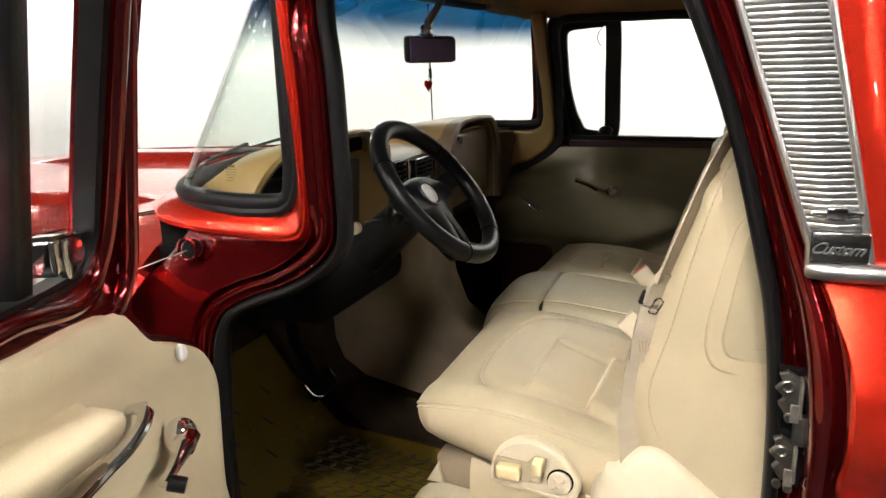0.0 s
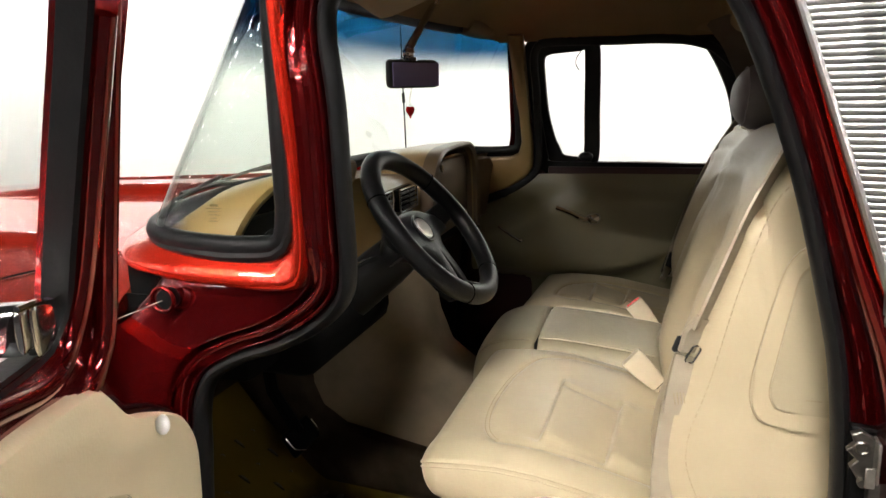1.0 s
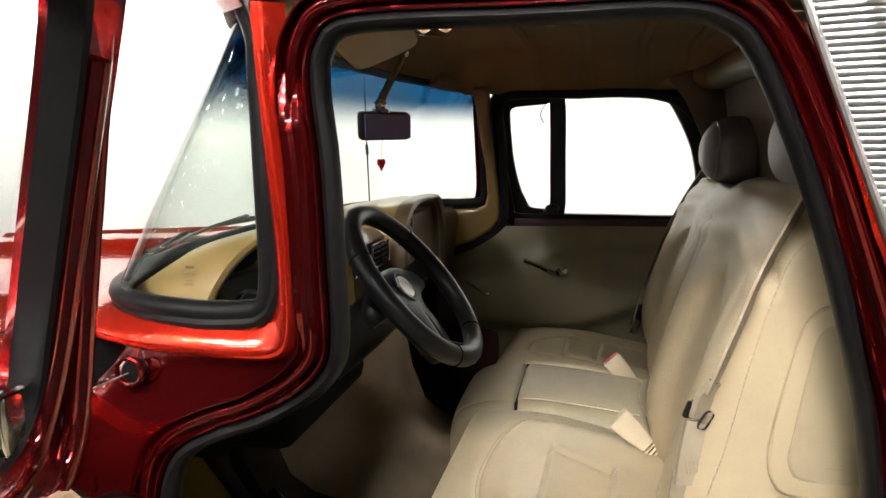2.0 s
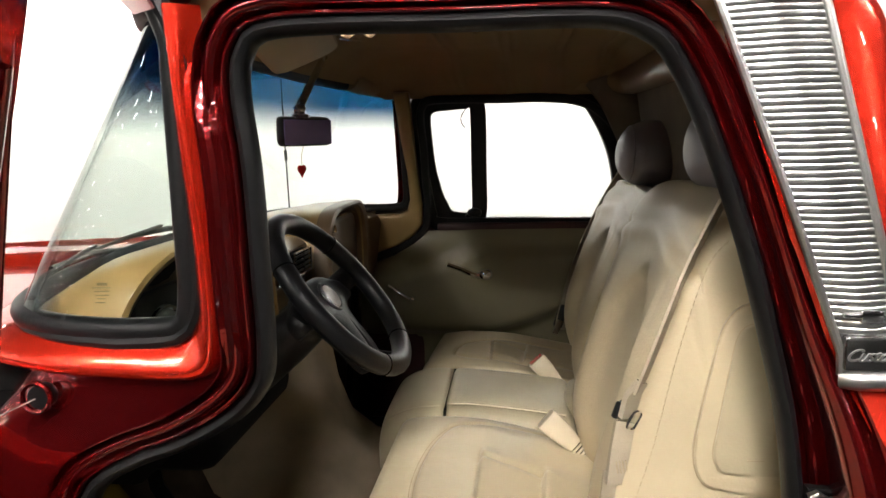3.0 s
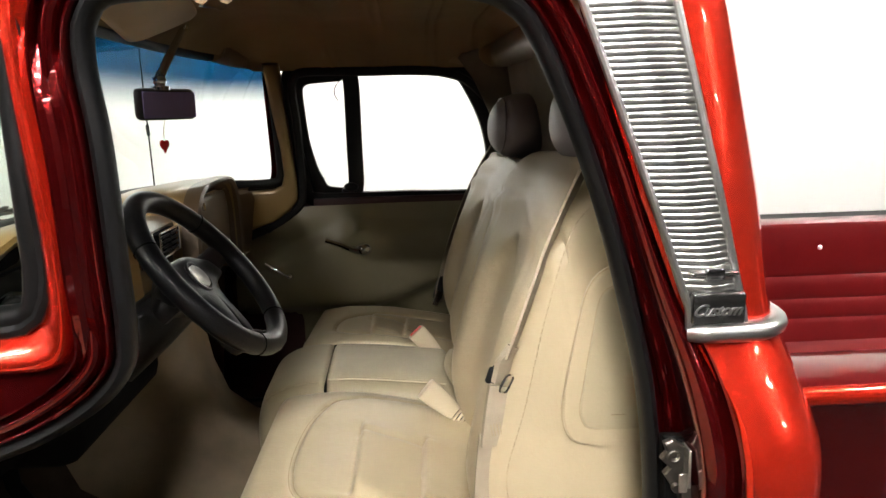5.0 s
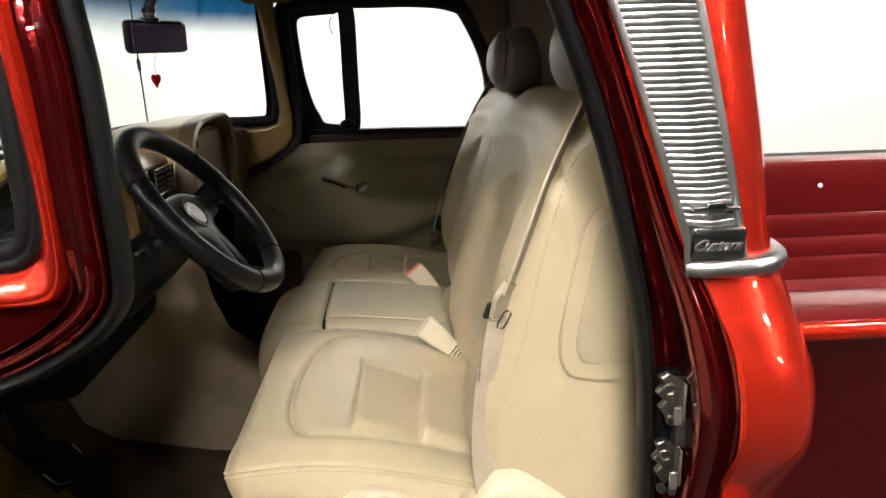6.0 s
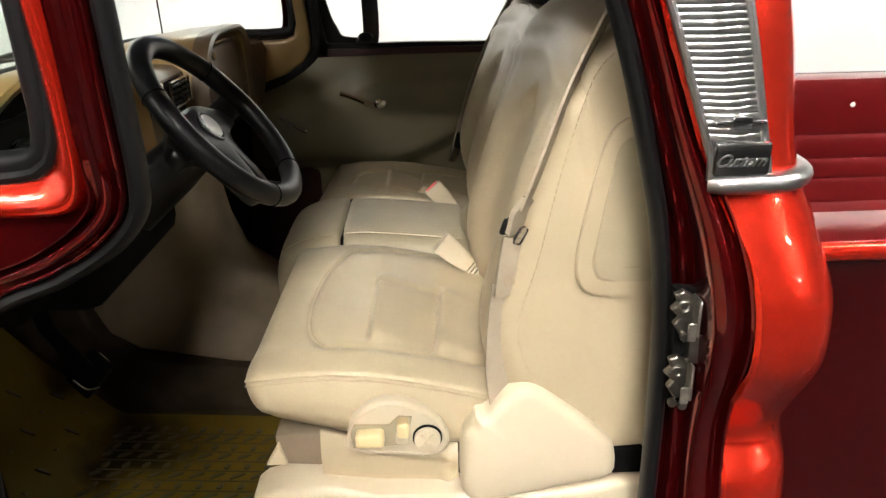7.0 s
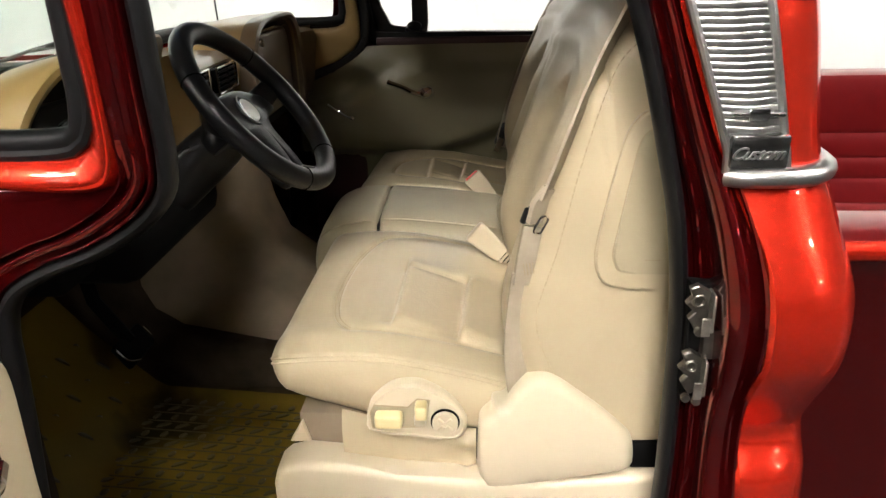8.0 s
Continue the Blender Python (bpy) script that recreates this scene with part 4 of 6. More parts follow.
part("glovebox_rim", pod(0.860, 1.312, -0.742, -0.95, 1.19, 1.443, rim=True), DASH, dash, "dark brown padded rim of the pod")
part("cluster_face", rbox(-0.835, -0.82, 0.19, 0.585, 1.215, 1.40, 0.006), BLACK, dash, "black instrument face")
part("glovebox_door", rbox(-0.785, -0.766, 0.888, 1.285, 1.21, 1.405, 0.01, 3), DASH, dash, "brown glovebox door")
part("glovebox_lock", disc((-0.768, 1.0, 1.388), (1, 0, 0.1), 0.010, 0.014), CHROME, dash, "small chrome lock")
part("glovebox_trim", tube(curve([(-0.762, 0.90, 1.22), (-0.760, 0.90, 1.375), (-0.760, 0.94, 1.408), (-0.760, 1.08, 1.415), (-0.760, 1.24, 1.408)], 24), 0.003, 6), CHROME, dash, "thin bright trim")
for gy, gz in ((0.26, 1.31), (0.39, 1.31)):
    gauge = part("gauge", disc((-0.823, gy, gz), (1, 0, 0.15), 0.062, 0.012, 32), BLACK, dash, "round black gauge")
    part("bezel", tube([(-0.810 - 0.15 * 0.062 * math.sin(a), gy + 0.062 * math.cos(a), gz + 0.062 * math.sin(a)) for a in (2 * math.pi * i / 32 for i in range(32))], 0.004, 6, True), CHROME, gauge, "chrome bezel")
for vy, vw, vz0, vz1 in ((0.650, 0.034, 1.326, 1.376), (0.790, 0.056, 1.322, 1.370)):
    vent = part("air_vent", rbox(-0.80, -0.776, vy - vw, vy + vw, vz0, vz1, 0.005), HOLLOW, dash, "black dash air vent")
    for q in range(4):
        zq = vz0 + 0.008 + (vz1 - vz0 - 0.016) * q / 3
        part("slat", rbox(-0.779, -0.771, vy - vw + 0.006, vy + vw - 0.006, zq - 0.002, zq + 0.002, 0.001, 1), BLACK, vent)
    part("divider", rbox(-0.779, -0.770, vy - 0.002, vy + 0.002, vz0 + 0.004, vz1 - 0.004, 0.001, 1), BLACK, vent)
    part("frame", tube([(-0.773, vy + a * (vw + 0.001), b) for a, b in ((-1, vz0 - 0.001), (1, vz0 - 0.001), (1, vz1 + 0.001), (-1, vz1 + 0.001))], 0.0025, 6, True), CHROME, vent, "bright vent frame")
part("radio", rbox(-0.81, -0.778, 0.66, 0.86, 1.215, 1.262, 0.005), BLACK, dash, "black radio face")
for rz in (1.206, 1.198):
    part("trim_strip", tube([(-0.782, 0.64, rz), (-0.78, 0.88, rz)], 0.003, 6), CHROME, dash, "thin chrome strip")
# Shroud and underside get the shade below the dash as their colour.
part("lower_shroud", rbox(-0.93, -0.74, 0.22, 0.58, 1.135, 1.215, 0.03, 3), HOLLOW, dash, "lower steering shroud, blackened for shade")
part("underside", rbox(-1.08, -0.80, 0.13, 1.42, 1.165, 1.20, 0.01), HOLLOW, dash, "underside of the dashboard, blackened for shade")



# ---------------------------------------------------------------- steering wheel
WA = radians(40)
WC = Vector((-0.605, 0.435, 1.355))
wn, wu = Vector((math.cos(WA), 0, math.sin(WA))), Vector((0, 1, 0))
wv = wn.cross(wu)
WM = Matrix.Translation(WC) @ Matrix((wu, wv, wn)).transposed().to_4x4()
wheel = thing("steering_wheel", "black four-spoke leather sports steering wheel", "steering wheel")
R0 = 0.147
part("rim", move(tube([(R0 * math.cos(a), R0 * math.sin(a), 0) for a in (2 * math.pi * i / 72 for i in range(72))], 0.0178, 14, True, flat=0.92), WM), BLACK, wheel, "padded black leather rim")
HUB = [(-0.128, 0.014), (-0.09, 0.032), (-0.05, 0.047), (0.0, 0.051), (0.05, 0.047), (0.09, 0.032), (0.128, 0.014), (0.131, -0.012), (0.09, -0.015), (0.060, -0.028), (0.047, -0.05), (0.041, -0.09), (0.034, -0.118),
       (0.020, -0.128), (0.008, -0.120), (0.0, -0.088), (-0.008, -0.120), (-0.020, -0.128), (-0.034, -0.118), (-0.041, -0.09), (-0.047, -0.05), (-0.060, -0.028), (-0.09, -0.015), (-0.131, -0.012)]
hub_line = curve([(a, b, 0) for a, b in HUB], 110, True)
hub_rings = []
for k, z in ((0.97, -0.056), (1.0, -0.046), (1.0, -0.036), (0.985, -0.030), (0.95, -0.0265), (0.86, -0.0235), (0.6, -0.020), (0.3, -0.018), (0.02, -0.0175)):
    hub_rings.append([(p.x * k, -0.022 + (p.y + 0.022) * k, z) for p in hub_line])
part("horn_pad", move(loft(hub_rings, ring=True, caps=True), WM), BLACK, wheel, "black padded hub with spokes running to the rim")
part("badge", move(disc((0, 0.006, -0.018), (0, 0, 1), 0.021, 0.005), WM), BADGE, wheel, "silver hub badge")
for ang, wd in ((174, 0.022), (6, 0.022), (258, 0.012), (282, 0.012)):
    a = radians(ang)
    d = Vector((math.cos(a), math.sin(a), 0))
    sp = tube([d * 0.08 + Vector((0, 0, -0.042)), d * 0.115 + Vector((0, 0, -0.034)), d * 0.135 + Vector((0, 0, -0.018)), d * R0], wd, 12, flat=0.42, taper=[1.1, 1.0, 0.9, 0.9])
    part("spoke", move(sp, WM), BLACK, wheel, "black spoke")
part("badge_ring", move(tube([(0.026 * math.cos(a), 0.006 + 0.026 * math.sin(a), -0.017) for a in (2 * math.pi * i / 32 for i in range(32))], 0.003, 6, True), WM), BLACK, wheel, "black ring round the badge")
for a in (radians(148), radians(32), radians(238), radians(302)):
    ring = [(R0 * math.cos(a) + 0.0182 * math.cos(w) * math.cos(a), R0 * math.sin(a) + 0.0182 * math.cos(w) * math.sin(a), 0.0168 * math.sin(w)) for w in (2 * math.pi * i / 14 for i in range(14))]
    part("rim_seam", move(tube(ring, 0.0012, 5, True), WM), HOLLOW, wheel)
part("column", tube([WC - wn * 0.04, WC - wn * 0.12, WC - wn * 0.26], 0.036, 14, taper=[1.0, 1.2, 1.3]), BLACK, wheel, "black steering column")
part("stalk", tube([(-0.700, 0.40, 1.300), (-0.690, 0.32, 1.312), (-0.665, 0.215, 1.325)], 0.0055, 8, taper=[1, 0.8, 0.9]), CHROME, wheel, "chrome turn signal stalk")
part("stalk_knob", disc((-0.668, 0.222, 1.3245), (0.2, -1, 0.12), 0.0105, 0.014, 16), PLASTIC, wheel, "pale stalk knob")


# ---------------------------------------------------------------- seats
def line_distance(X, Y, line):
    """Distance of every grid point from a polyline in plan."""
    best = np.full(X.shape, 9.0)
    for (ax, ay), (bx, by) in zip(line, line[1:]):
        dx, dy = bx - ax, by - ay
        t = np.clip(((X - ax) * dx + (Y - ay) * dy) / (dx * dx + dy * dy), 0, 1)
        best = np.minimum(best, np.hypot(X - ax - t * dx, Y - ay - t * dy))
    return best


def ease(x, a, b):
    t = np.clip((x - a) / (b - a), 0, 1)
    return t * t * (3 - 2 * t)


class Cushion:
    """A seat cushion: crowned leather top with pleats and a stitched insert, full side walls and a tucked underside."""

    def __init__(self, x0, x1, y0, y1, crest, under, seam, pleats, skew=0.0, far_round=0.045, far_drop=0.02):
        self.x0, self.x1, self.y0, self.y1, self.crest, self.under = x0, x1, y0, y1, crest, under
        self.seam = [(p.x, p.y) for p in curve([(a, b, 0) for a, b in seam], 46)]
        self.pleats, self.skew, self.far_round, self.far_drop = pleats, skew, far_round, far_drop

    def top(self, X, Y):
        """Height of the top at plan points."""
        Z = np.interp(X, *self.crest)
        Z = Z - 0.014 * np.clip(1 - (X - self.x0) / 0.022, 0, 1) ** 2
        near, far = Y - self.y0, self.y1 - Y
        Z = Z + 0.006 * (1 - np.exp(-np.clip(near, 0, 1) / 0.016)) + 0.005 * np.exp(-((near - 0.05) / 0.03) ** 2)
        Z = Z - self.far_drop * np.clip(1 - far / 0.11, 0, 1) ** 2
        d = line_distance(X, Y, self.seam)
        Z = Z - 0.0065 * np.exp(-(d / 0.0055) ** 2) - 0.0025 * np.exp(-(d / 0.02) ** 2)
        for n, (px, slant, ya, yb) in enumerate(self.pleats):
            D = X - px - slant * (Y - (ya + yb) / 2)
            W = ease(Y, ya - 0.012, ya + 0.012) * (1 - ease(Y, yb - 0.03, yb + 0.03))
            S = 1 / (1 + np.exp(-np.clip(D / 0.0022, -40, 40)))
            Z = Z + W * (1 + 0.4 * n) * (0.014 * S * np.exp(-np.clip(D, 0, 1) / 0.045) - 0.0085 * (1 - S) * np.exp(np.clip(D, -1, 0) / 0.022) - 0.003 * np.exp(-(D / 0.006) ** 2))
        valley = near - 0.068
        Z = Z - (0.0045 * np.exp(-(valley / 0.016) ** 2) + 0.004 * np.exp(-(valley / 0.005) ** 2)) * ease(X, self.x0 + 0.08, self.x0 + 0.12)
        (pa, _, _, end), pb = self.pleats[0], self.pleats[-1][0]
        Z = Z - 0.005 * np.exp(-((Y - end + 0.03) / 0.010) ** 2) * ease(X, pa - 0.01, pa + 0.01) * (1 - ease(X, pb, pb + 0.04))
        Z = Z - 0.004 * np.exp(-((Y - (self.y0 + self.y1) / 2) / 0.16) ** 2) * ease(X, self.x0 + 0.12, self.x1)
        return Z

    def edges(self, x):
        s = x - self.x0
        r, rf = 0.026, self.far_round
        cut = r - math.sqrt(max(0, r * r - (r - min(s, r)) ** 2))
        cut_far = rf - math.sqrt(max(0, rf * rf - (rf - min(s, rf)) ** 2))
        return self.y0 + cut, self.y1 - cut_far

    def build(self):
        nx, ny = 150, 84
        secs = []
        for i in range(nx + 1):
            x = self.x0 + (self.x1 - self.x0) * (i / nx) ** 1.35
            a, b = self.edges(x)
            v = np.arange(ny + 1) / ny
            Y = a + (b - a) * v
            X = x + self.skew * v * (1 - i / nx)
            Z = self.top(X, Y)
            zb = interp(x, *self.under)
            low = min(zb, float(Z.min()) - 0.012)
            wall = []
            for t in (0.0, 0.06, 0.16, 0.32, 0.5, 0.68, 0.82, 0.92, 0.975):
                out = 0.015 * math.sin(math.pi * min(1, t * 1.02)) ** 0.7 - 0.035 * (1 - t) ** 5
                wall.append((t, out))
            full = min(1, (x - self.x0) / 0.03)
            row = [Vector((X[0], a - o * full, low + (Z[0] - low) * t)) for t, o in wall]
            row += [Vector((X[k], Y[k], Z[k])) for k in range(ny + 1)]
            row += [Vector((X[-1], b + o * full, low + (Z[-1] - low) * t)) for t, o in wall[::-1]]
            secs.append(row)
        return loft(secs, ring=True, caps=True)

    def piping(self):
        """A double welt along the near edge and round the front corner."""
        pts = []
        for k in range(14):
            y = self.y0 + 0.20 - 0.175 * k / 13
            pts.append((self.x0 - 0.0006 + self.skew * (y - self.y0) / (self.y1 - self.y0), y, interp(self.x0 + 0.004, *self.crest) - 0.013))
        for i in range(40):
            x = self.x0 + 0.002 + (self.x1 - self.x0 - 0.06) * (i / 39) ** 1.5
            a, b = self.edges(x)
            z = float(self.top(np.array([x]), np.array([a]))[0])
            pts.append((x, a - 0.0022, z - 0.001))
        pts = curve(pts, 110)
        bm = tube(pts, 0.0021, 6)
        return join(bm, tube([p + Vector((0, -0.0032, -0.0058)) for p in pts[10:]], 0.0013, 5))

    def stitches(self, shift):
        """Rows of thread beside the insert seam."""
        out = bmesh.new()
        L = self.seam
        for i in range(len(L) - 1):
            (ax, ay), (bx, by) = L[i], L[i + 1]
            t = Vector((bx - ax, by - ay, 0)).normalized()
            n = Vector((-t.y, t.x, 0)) * shift
            for f0, f1 in ((0.05, 0.45), (0.55, 0.95)):
                pts = []
                for f in (f0, f1):
                    p = Vector((ax + (bx - ax) * f, ay + (by - ay) * f, 0)) + n
                    p.z = float(self.top(np.array([p.x]), np.array([p.y]))[0]) + 0.0005
                    pts.append(p)
                tube(pts, 0.0007, 4, bm=out)
        return out


def back_profile(f, shift):
    """Side view of a seat back at fraction f of its half width (0 middle, 1 edge): closed loop of (x, z)."""
    sh = abs(f) ** 6
    front = [(-0.150, 0.93), (-0.196, 1.02), (-0.211, 1.09), (-0.207, 1.15), (-0.188, 1.22), (-0.163, 1.303), (-0.134, 1.399), (-0.104, 1.475), (-0.074, 1.508)]
    rear = [(-0.04, 1.520), (0.0, 1.512), (0.03, 1.47), (0.045, 1.40), (0.055, 1.25), (0.06, 1.10), (0.055, 0.98), (0.03, 0.92), (-0.06, 0.905)]
    out = [(x + shift + 0.020 * math.exp(-((f - 0.25) / 0.5) ** 2) * (1 if z > 1.0 else 0.3), z) for x, z in front]
    out += rear
    cx, cz = -0.07, 1.2
    return [(cx + (x - cx) * (1 - 0.05 * sh), cz + (z - cz) * (1 - 0.04 * sh)) for x, z in out]


def shorten(bm, tall):
    """Lower the top of a seat back."""
    for v in bm.verts:
        if v.co.z > 1.2:
            v.co.z = 1.2 + (v.co.z - 1.2) * tall
    return bm


def backrest(y0, y1, shift=0.0):
    """Padded seat back: bolsters, a sunk centre panel under an arched seam, and a yoke across the shoulders."""
    secs = []
    cy, hw = (y0 + y1) / 2, (y1 - y0) / 2
    n = 46
    fs = [-math.cos(math.pi * k / n) for k in range(n + 1)]
    r = 0.034
    for f in fs:
        y = cy + hw * f
        e = hw - abs(y - cy)
        k = 0.0 if e > r else 1 - math.sqrt(max(0, 1 - (1 - e / r) ** 2))
        pts = curve([(x, 0, z) for x, z in back_profile(f, shift)], 150, True)
        row = []
        for p in pts:
            x, z = p.x, p.z
            if x < -0.03:
                w = min(1, (-0.03 - x) / 0.04)
                half = 0.50 if z < 1.27 else 0.50 * math.sqrt(max(0, 1 - ((z - 1.27) / 0.115) ** 2))
                rise = (abs(f) - half) * hw if z < 1.385 else max((abs(f) - half) * hw, z - 1.385)
                x += w * (0.013 / (1 + math.exp(max(-40, min(40, rise / 0.006)))) + 0.0055 * math.exp(-(rise / 0.006) ** 2))
                x -= w * 0.014 * math.exp(-((abs(f) - 0.70) / 0.16) ** 2) * min(1, max(0, (1.44 - z) / 0.12))
                yoke = z - (1.452 + 0.018 * math.cos(f * 2.2))
                x += w * (0.007 * math.exp(-(yoke / 0.006) ** 2) - 0.006 * math.exp(-((yoke + 0.02) / 0.014) ** 2))
                x += w * 0.004 * math.exp(-((f - 0.72 * (1 if f > 0 else -1)) / 0.03) ** 2) * ease(z, 1.30, 1.36) * (1 - ease(z, 1.42, 1.45))
            dx, dz = x + 0.07, z - 1.2
            d = math.hypot(dx, dz)
            g = 1 - k * r / max(d, 0.05)
            row.append((-0.07 + dx * g, y, 1.2 + dz * g))
        secs.append(row)
    first, last = secs[0], secs[-1]
    pre, post = [], []
    for g in (0.2, 0.45, 0.7, 0.88, 0.96):
        bow = 0.009 * (1 - g * g)
        pre.append([(-0.07 + (p[0] + 0.07) * g, p[1] - bow, 1.2 + (p[2] - 1.2) * g) for p in first])
        post.insert(0, [(-0.07 + (p[0] + 0.07) * g, p[1] + bow, 1.2 + (p[2] - 1.2) * g) for p in last])
    return loft(pre + secs + post, ring=True, caps=True)


def side_stitch(path):
    """Thread dashes along the front edge of the side panel."""
    pts = curve(path, 150)
    out = bmesh.new()
    for i in range(0, 149, 3):
        tube(pts[i:i + 3], 0.00085, 4, bm=out)
    return out


def headrest(cx, cy, cz, wide=0.118):
    """A thick round pad with a sunk seam behind its front face."""
    bm = ball((0, 0, 0), 0.079, wide, 0.080, 28, 2.25)
    for v in bm.verts:
        p = v.co
        k = 1 - 0.055 * math.exp(-((p.x + 0.047) / 0.004) ** 2)
        v.co = Vector((cx + p.x + 0.06 * p.z, cy + p.y * k, cz + p.z * k))
    return bm


def headrest_welt(cx, cy, cz, wide=0.118):
    pts = []
    for i in range(60):
        a = 2 * math.pi * i / 60
        c, d = math.cos(a), math.sin(a)
        k = (abs(c) ** 2.25 + abs(d) ** 2.25) ** (-1 / 2.25) * 0.845
        pts.append((cx - 0.050 + 0.06 * d * k * 0.080, cy + c * k * wide, cz + d * k * 0.080))
    return tube(pts, 0.0018, 6, True)


CREST = ([-0.557, -0.53, -0.48, -0.436, -0.38, -0.333, -0.28, -0.215, -0.12], [1.046, 1.050, 1.054, 1.055, 1.050, 1.041, 1.029, 1.012, 0.992])
UNDER = ([-0.557, -0.553, -0.546, -0.536, -0.515, -0.49, -0.45, -0.418, -0.35, -0.28, -0.12], [1.026, 1.014, 0.998, 0.984, 0.971, 0.961, 0.947, 0.936, 0.922, 0.912, 0.905])
seat = thing("driver_seat", "beige leather power driver seat with side switches", "car seat", "cab seats")
near_pad = Cushion(-0.557, -0.12, 0.180, 0.700, CREST, UNDER,
                   [(-0.452, 0.256), (-0.466, 0.272), (-0.479, 0.304), (-0.487, 0.363), (-0.486, 0.44), (-0.475, 0.527), (-0.452, 0.596), (-0.423, 0.629), (-0.357, 0.650), (-0.26, 0.655), (-0.14, 0.655)],
                   [(-0.386, 0.02, 0.272, 0.505), (-0.281, 0.05, 0.262, 0.48)], skew=0.014)
part("cushion", near_pad.build(), LEATHER, seat, "beige leather seat cushion with pleats", angle=70)
part("piping", near_pad.piping(), LEATHER, seat)
part("insert_stitching", near_pad.stitches(0.0034), SEAM, seat)
part("insert_stitching", near_pad.stitches(-0.0034), SEAM, seat)
rest = part("backrest", backrest(0.150, 0.690), LEATHER, seat, "beige leather backrest with stitched edge", angle=70)
part("stitching", side_stitch([(-0.128, 0.1478, 1.010), (-0.164, 0.1478, 1.064), (-0.181, 0.1478, 1.132), (-0.157, 0.1478, 1.228), (-0.131, 0.1478, 1.345), (-0.102, 0.1478, 1.444), (-0.078, 0.1478, 1.478)]), THREAD, rest)
part("headrest", headrest(0.022, 0.455, 1.578, 0.128), HEADREST, seat, "headrest, violet light tinted into its colour", angle=70)
part("headrest_welt", headrest_welt(0.022, 0.455, 1.578, 0.128), HEADREST, seat)
BACKPANEL = [(-0.112, 1.222), (-0.107, 1.265), (-0.093, 1.335), (-0.080, 1.382), (-0.056, 1.405), (-0.01, 1.409), (0.020, 1.398), (0.022, 1.20), (0.012, 1.180), (-0.080, 1.180), (-0.104, 1.192)]
bp2 = curve([(x, 0, z) for x, z in BACKPANEL], 70, True)
part("map_panel", prism([(p.x, p.z) for p in bp2], 0.152, 0.1345, 0.004, 3), LEATHER, rest, "raised padded cream rim")
INLAY = [(-0.091, 1.228), (-0.087, 1.255), (-0.076, 1.325), (-0.066, 1.372), (-0.045, 1.385), (0.0, 1.388), (0.012, 1.378), (0.012, 1.212), (0.004, 1.202), (-0.072, 1.202), (-0.086, 1.210)]
ip = curve([(x, 0, z) for x, z in INLAY], 70, True)
part("map_panel_inlay", prism([(p.x, p.z) for p in ip], 0.150, 0.1312, 0.0035, 3), LEATHER_DK, rest, "smooth cream inlay")
part("panel_seam", tube([(p.x, 0.1385, p.z) for p in bp2], 0.0013, 6, True), SEAM, rest)
part("panel_seam", tube([(p.x, 0.1345, p.z) for p in ip], 0.0012, 6, True), SEAM, rest)
part("inlay_mark", rbox(-0.052, -0.034, 0.1306, 0.1313, 1.2195, 1.2207, 0), SEAM, rest, "small embossed mark", smooth=False)
SWITCH = [(-0.416, 0.960), (-0.409, 0.994), (-0.387, 1.017), (-0.363, 1.026), (-0.332, 1.023), (-0.294, 0.999), (-0.275, 0.967), (-0.277, 0.945), (-0.295, 0.935), (-0.343, 0.940), (-0.407, 0.947)]
swp = curve([(x, 0, z - 0.002) for x, z in SWITCH], 70, True)
sw = part("switch_panel", prism([(p.x, p.z) for p in swp], 0.176, 0.150, 0.007, 3), PLASTIC, seat, "cream power seat switch panel")
part("panel_lip", tube([(-0.344 + (p.x + 0.344) * 0.93, 0.1505, 0.979 + (p.z - 0.979) * 0.90) for p in swp], 0.0016, 6, True), PLASTIC, sw, "raised rim of the switch panel")
RECESS = [(-0.409, 0.979), (-0.403, 0.992), (-0.356, 0.989), (-0.342, 1.003), (-0.325, 1.001), (-0.334, 0.957), (-0.407, 0.954)]
# A raised, darker patch: the shade of the recess is in its colour.
part("recess", prism(RECESS, 0.153, 0.1488, 0.001, 1), LEATHER_DK, sw, "darker patch standing in for the shaded switch recess")
part("recess_rim", tube([(a, 0.1488, b) for a, b in RECESS], 0.0009, 5, True), SEAM, sw, "dark rim of the recess")
part("switch", rbox(-0.402, -0.363, 0.132, 0.153, 0.962, 0.984, 0.005, 3), BUTTON, sw, "yellowed cream seat switch")
part("switch", rbox(-0.345, -0.328, 0.130, 0.153, 0.978, 1.001, 0.004, 3), BUTTON, sw, "yellowed cream tilt switch")
part("switch", rbox(-0.347, -0.331, 0.139, 0.153, 0.962, 0.978, 0.003, 2), PLASTIC, sw, "cream lower half of the tilt switch")
part("knob_ring", disc((-0.304, 0.151, 0.966), (0, -1, 0), 0.0205, 0.004, 32), HOLLOW, sw, "dark ring round the knob")
part("knob", disc((-0.304, 0.150, 0.966), (0, -1, 0), 0.0182, 0.009, 32), PLASTIC, sw, "cream round lumbar knob")
for a in (0.785, 2.356, 3.927, 5.498):
    part("knob_ridge", move(rbox(-0.0026, 0.0026, -0.0022, 0.002, 0.003, 0.0135, 0.0012, 2), pose(-0.304, 0.1412, 0.966) @ Matrix.Rotation(a, 4, "Y")), PLASTIC, sw)


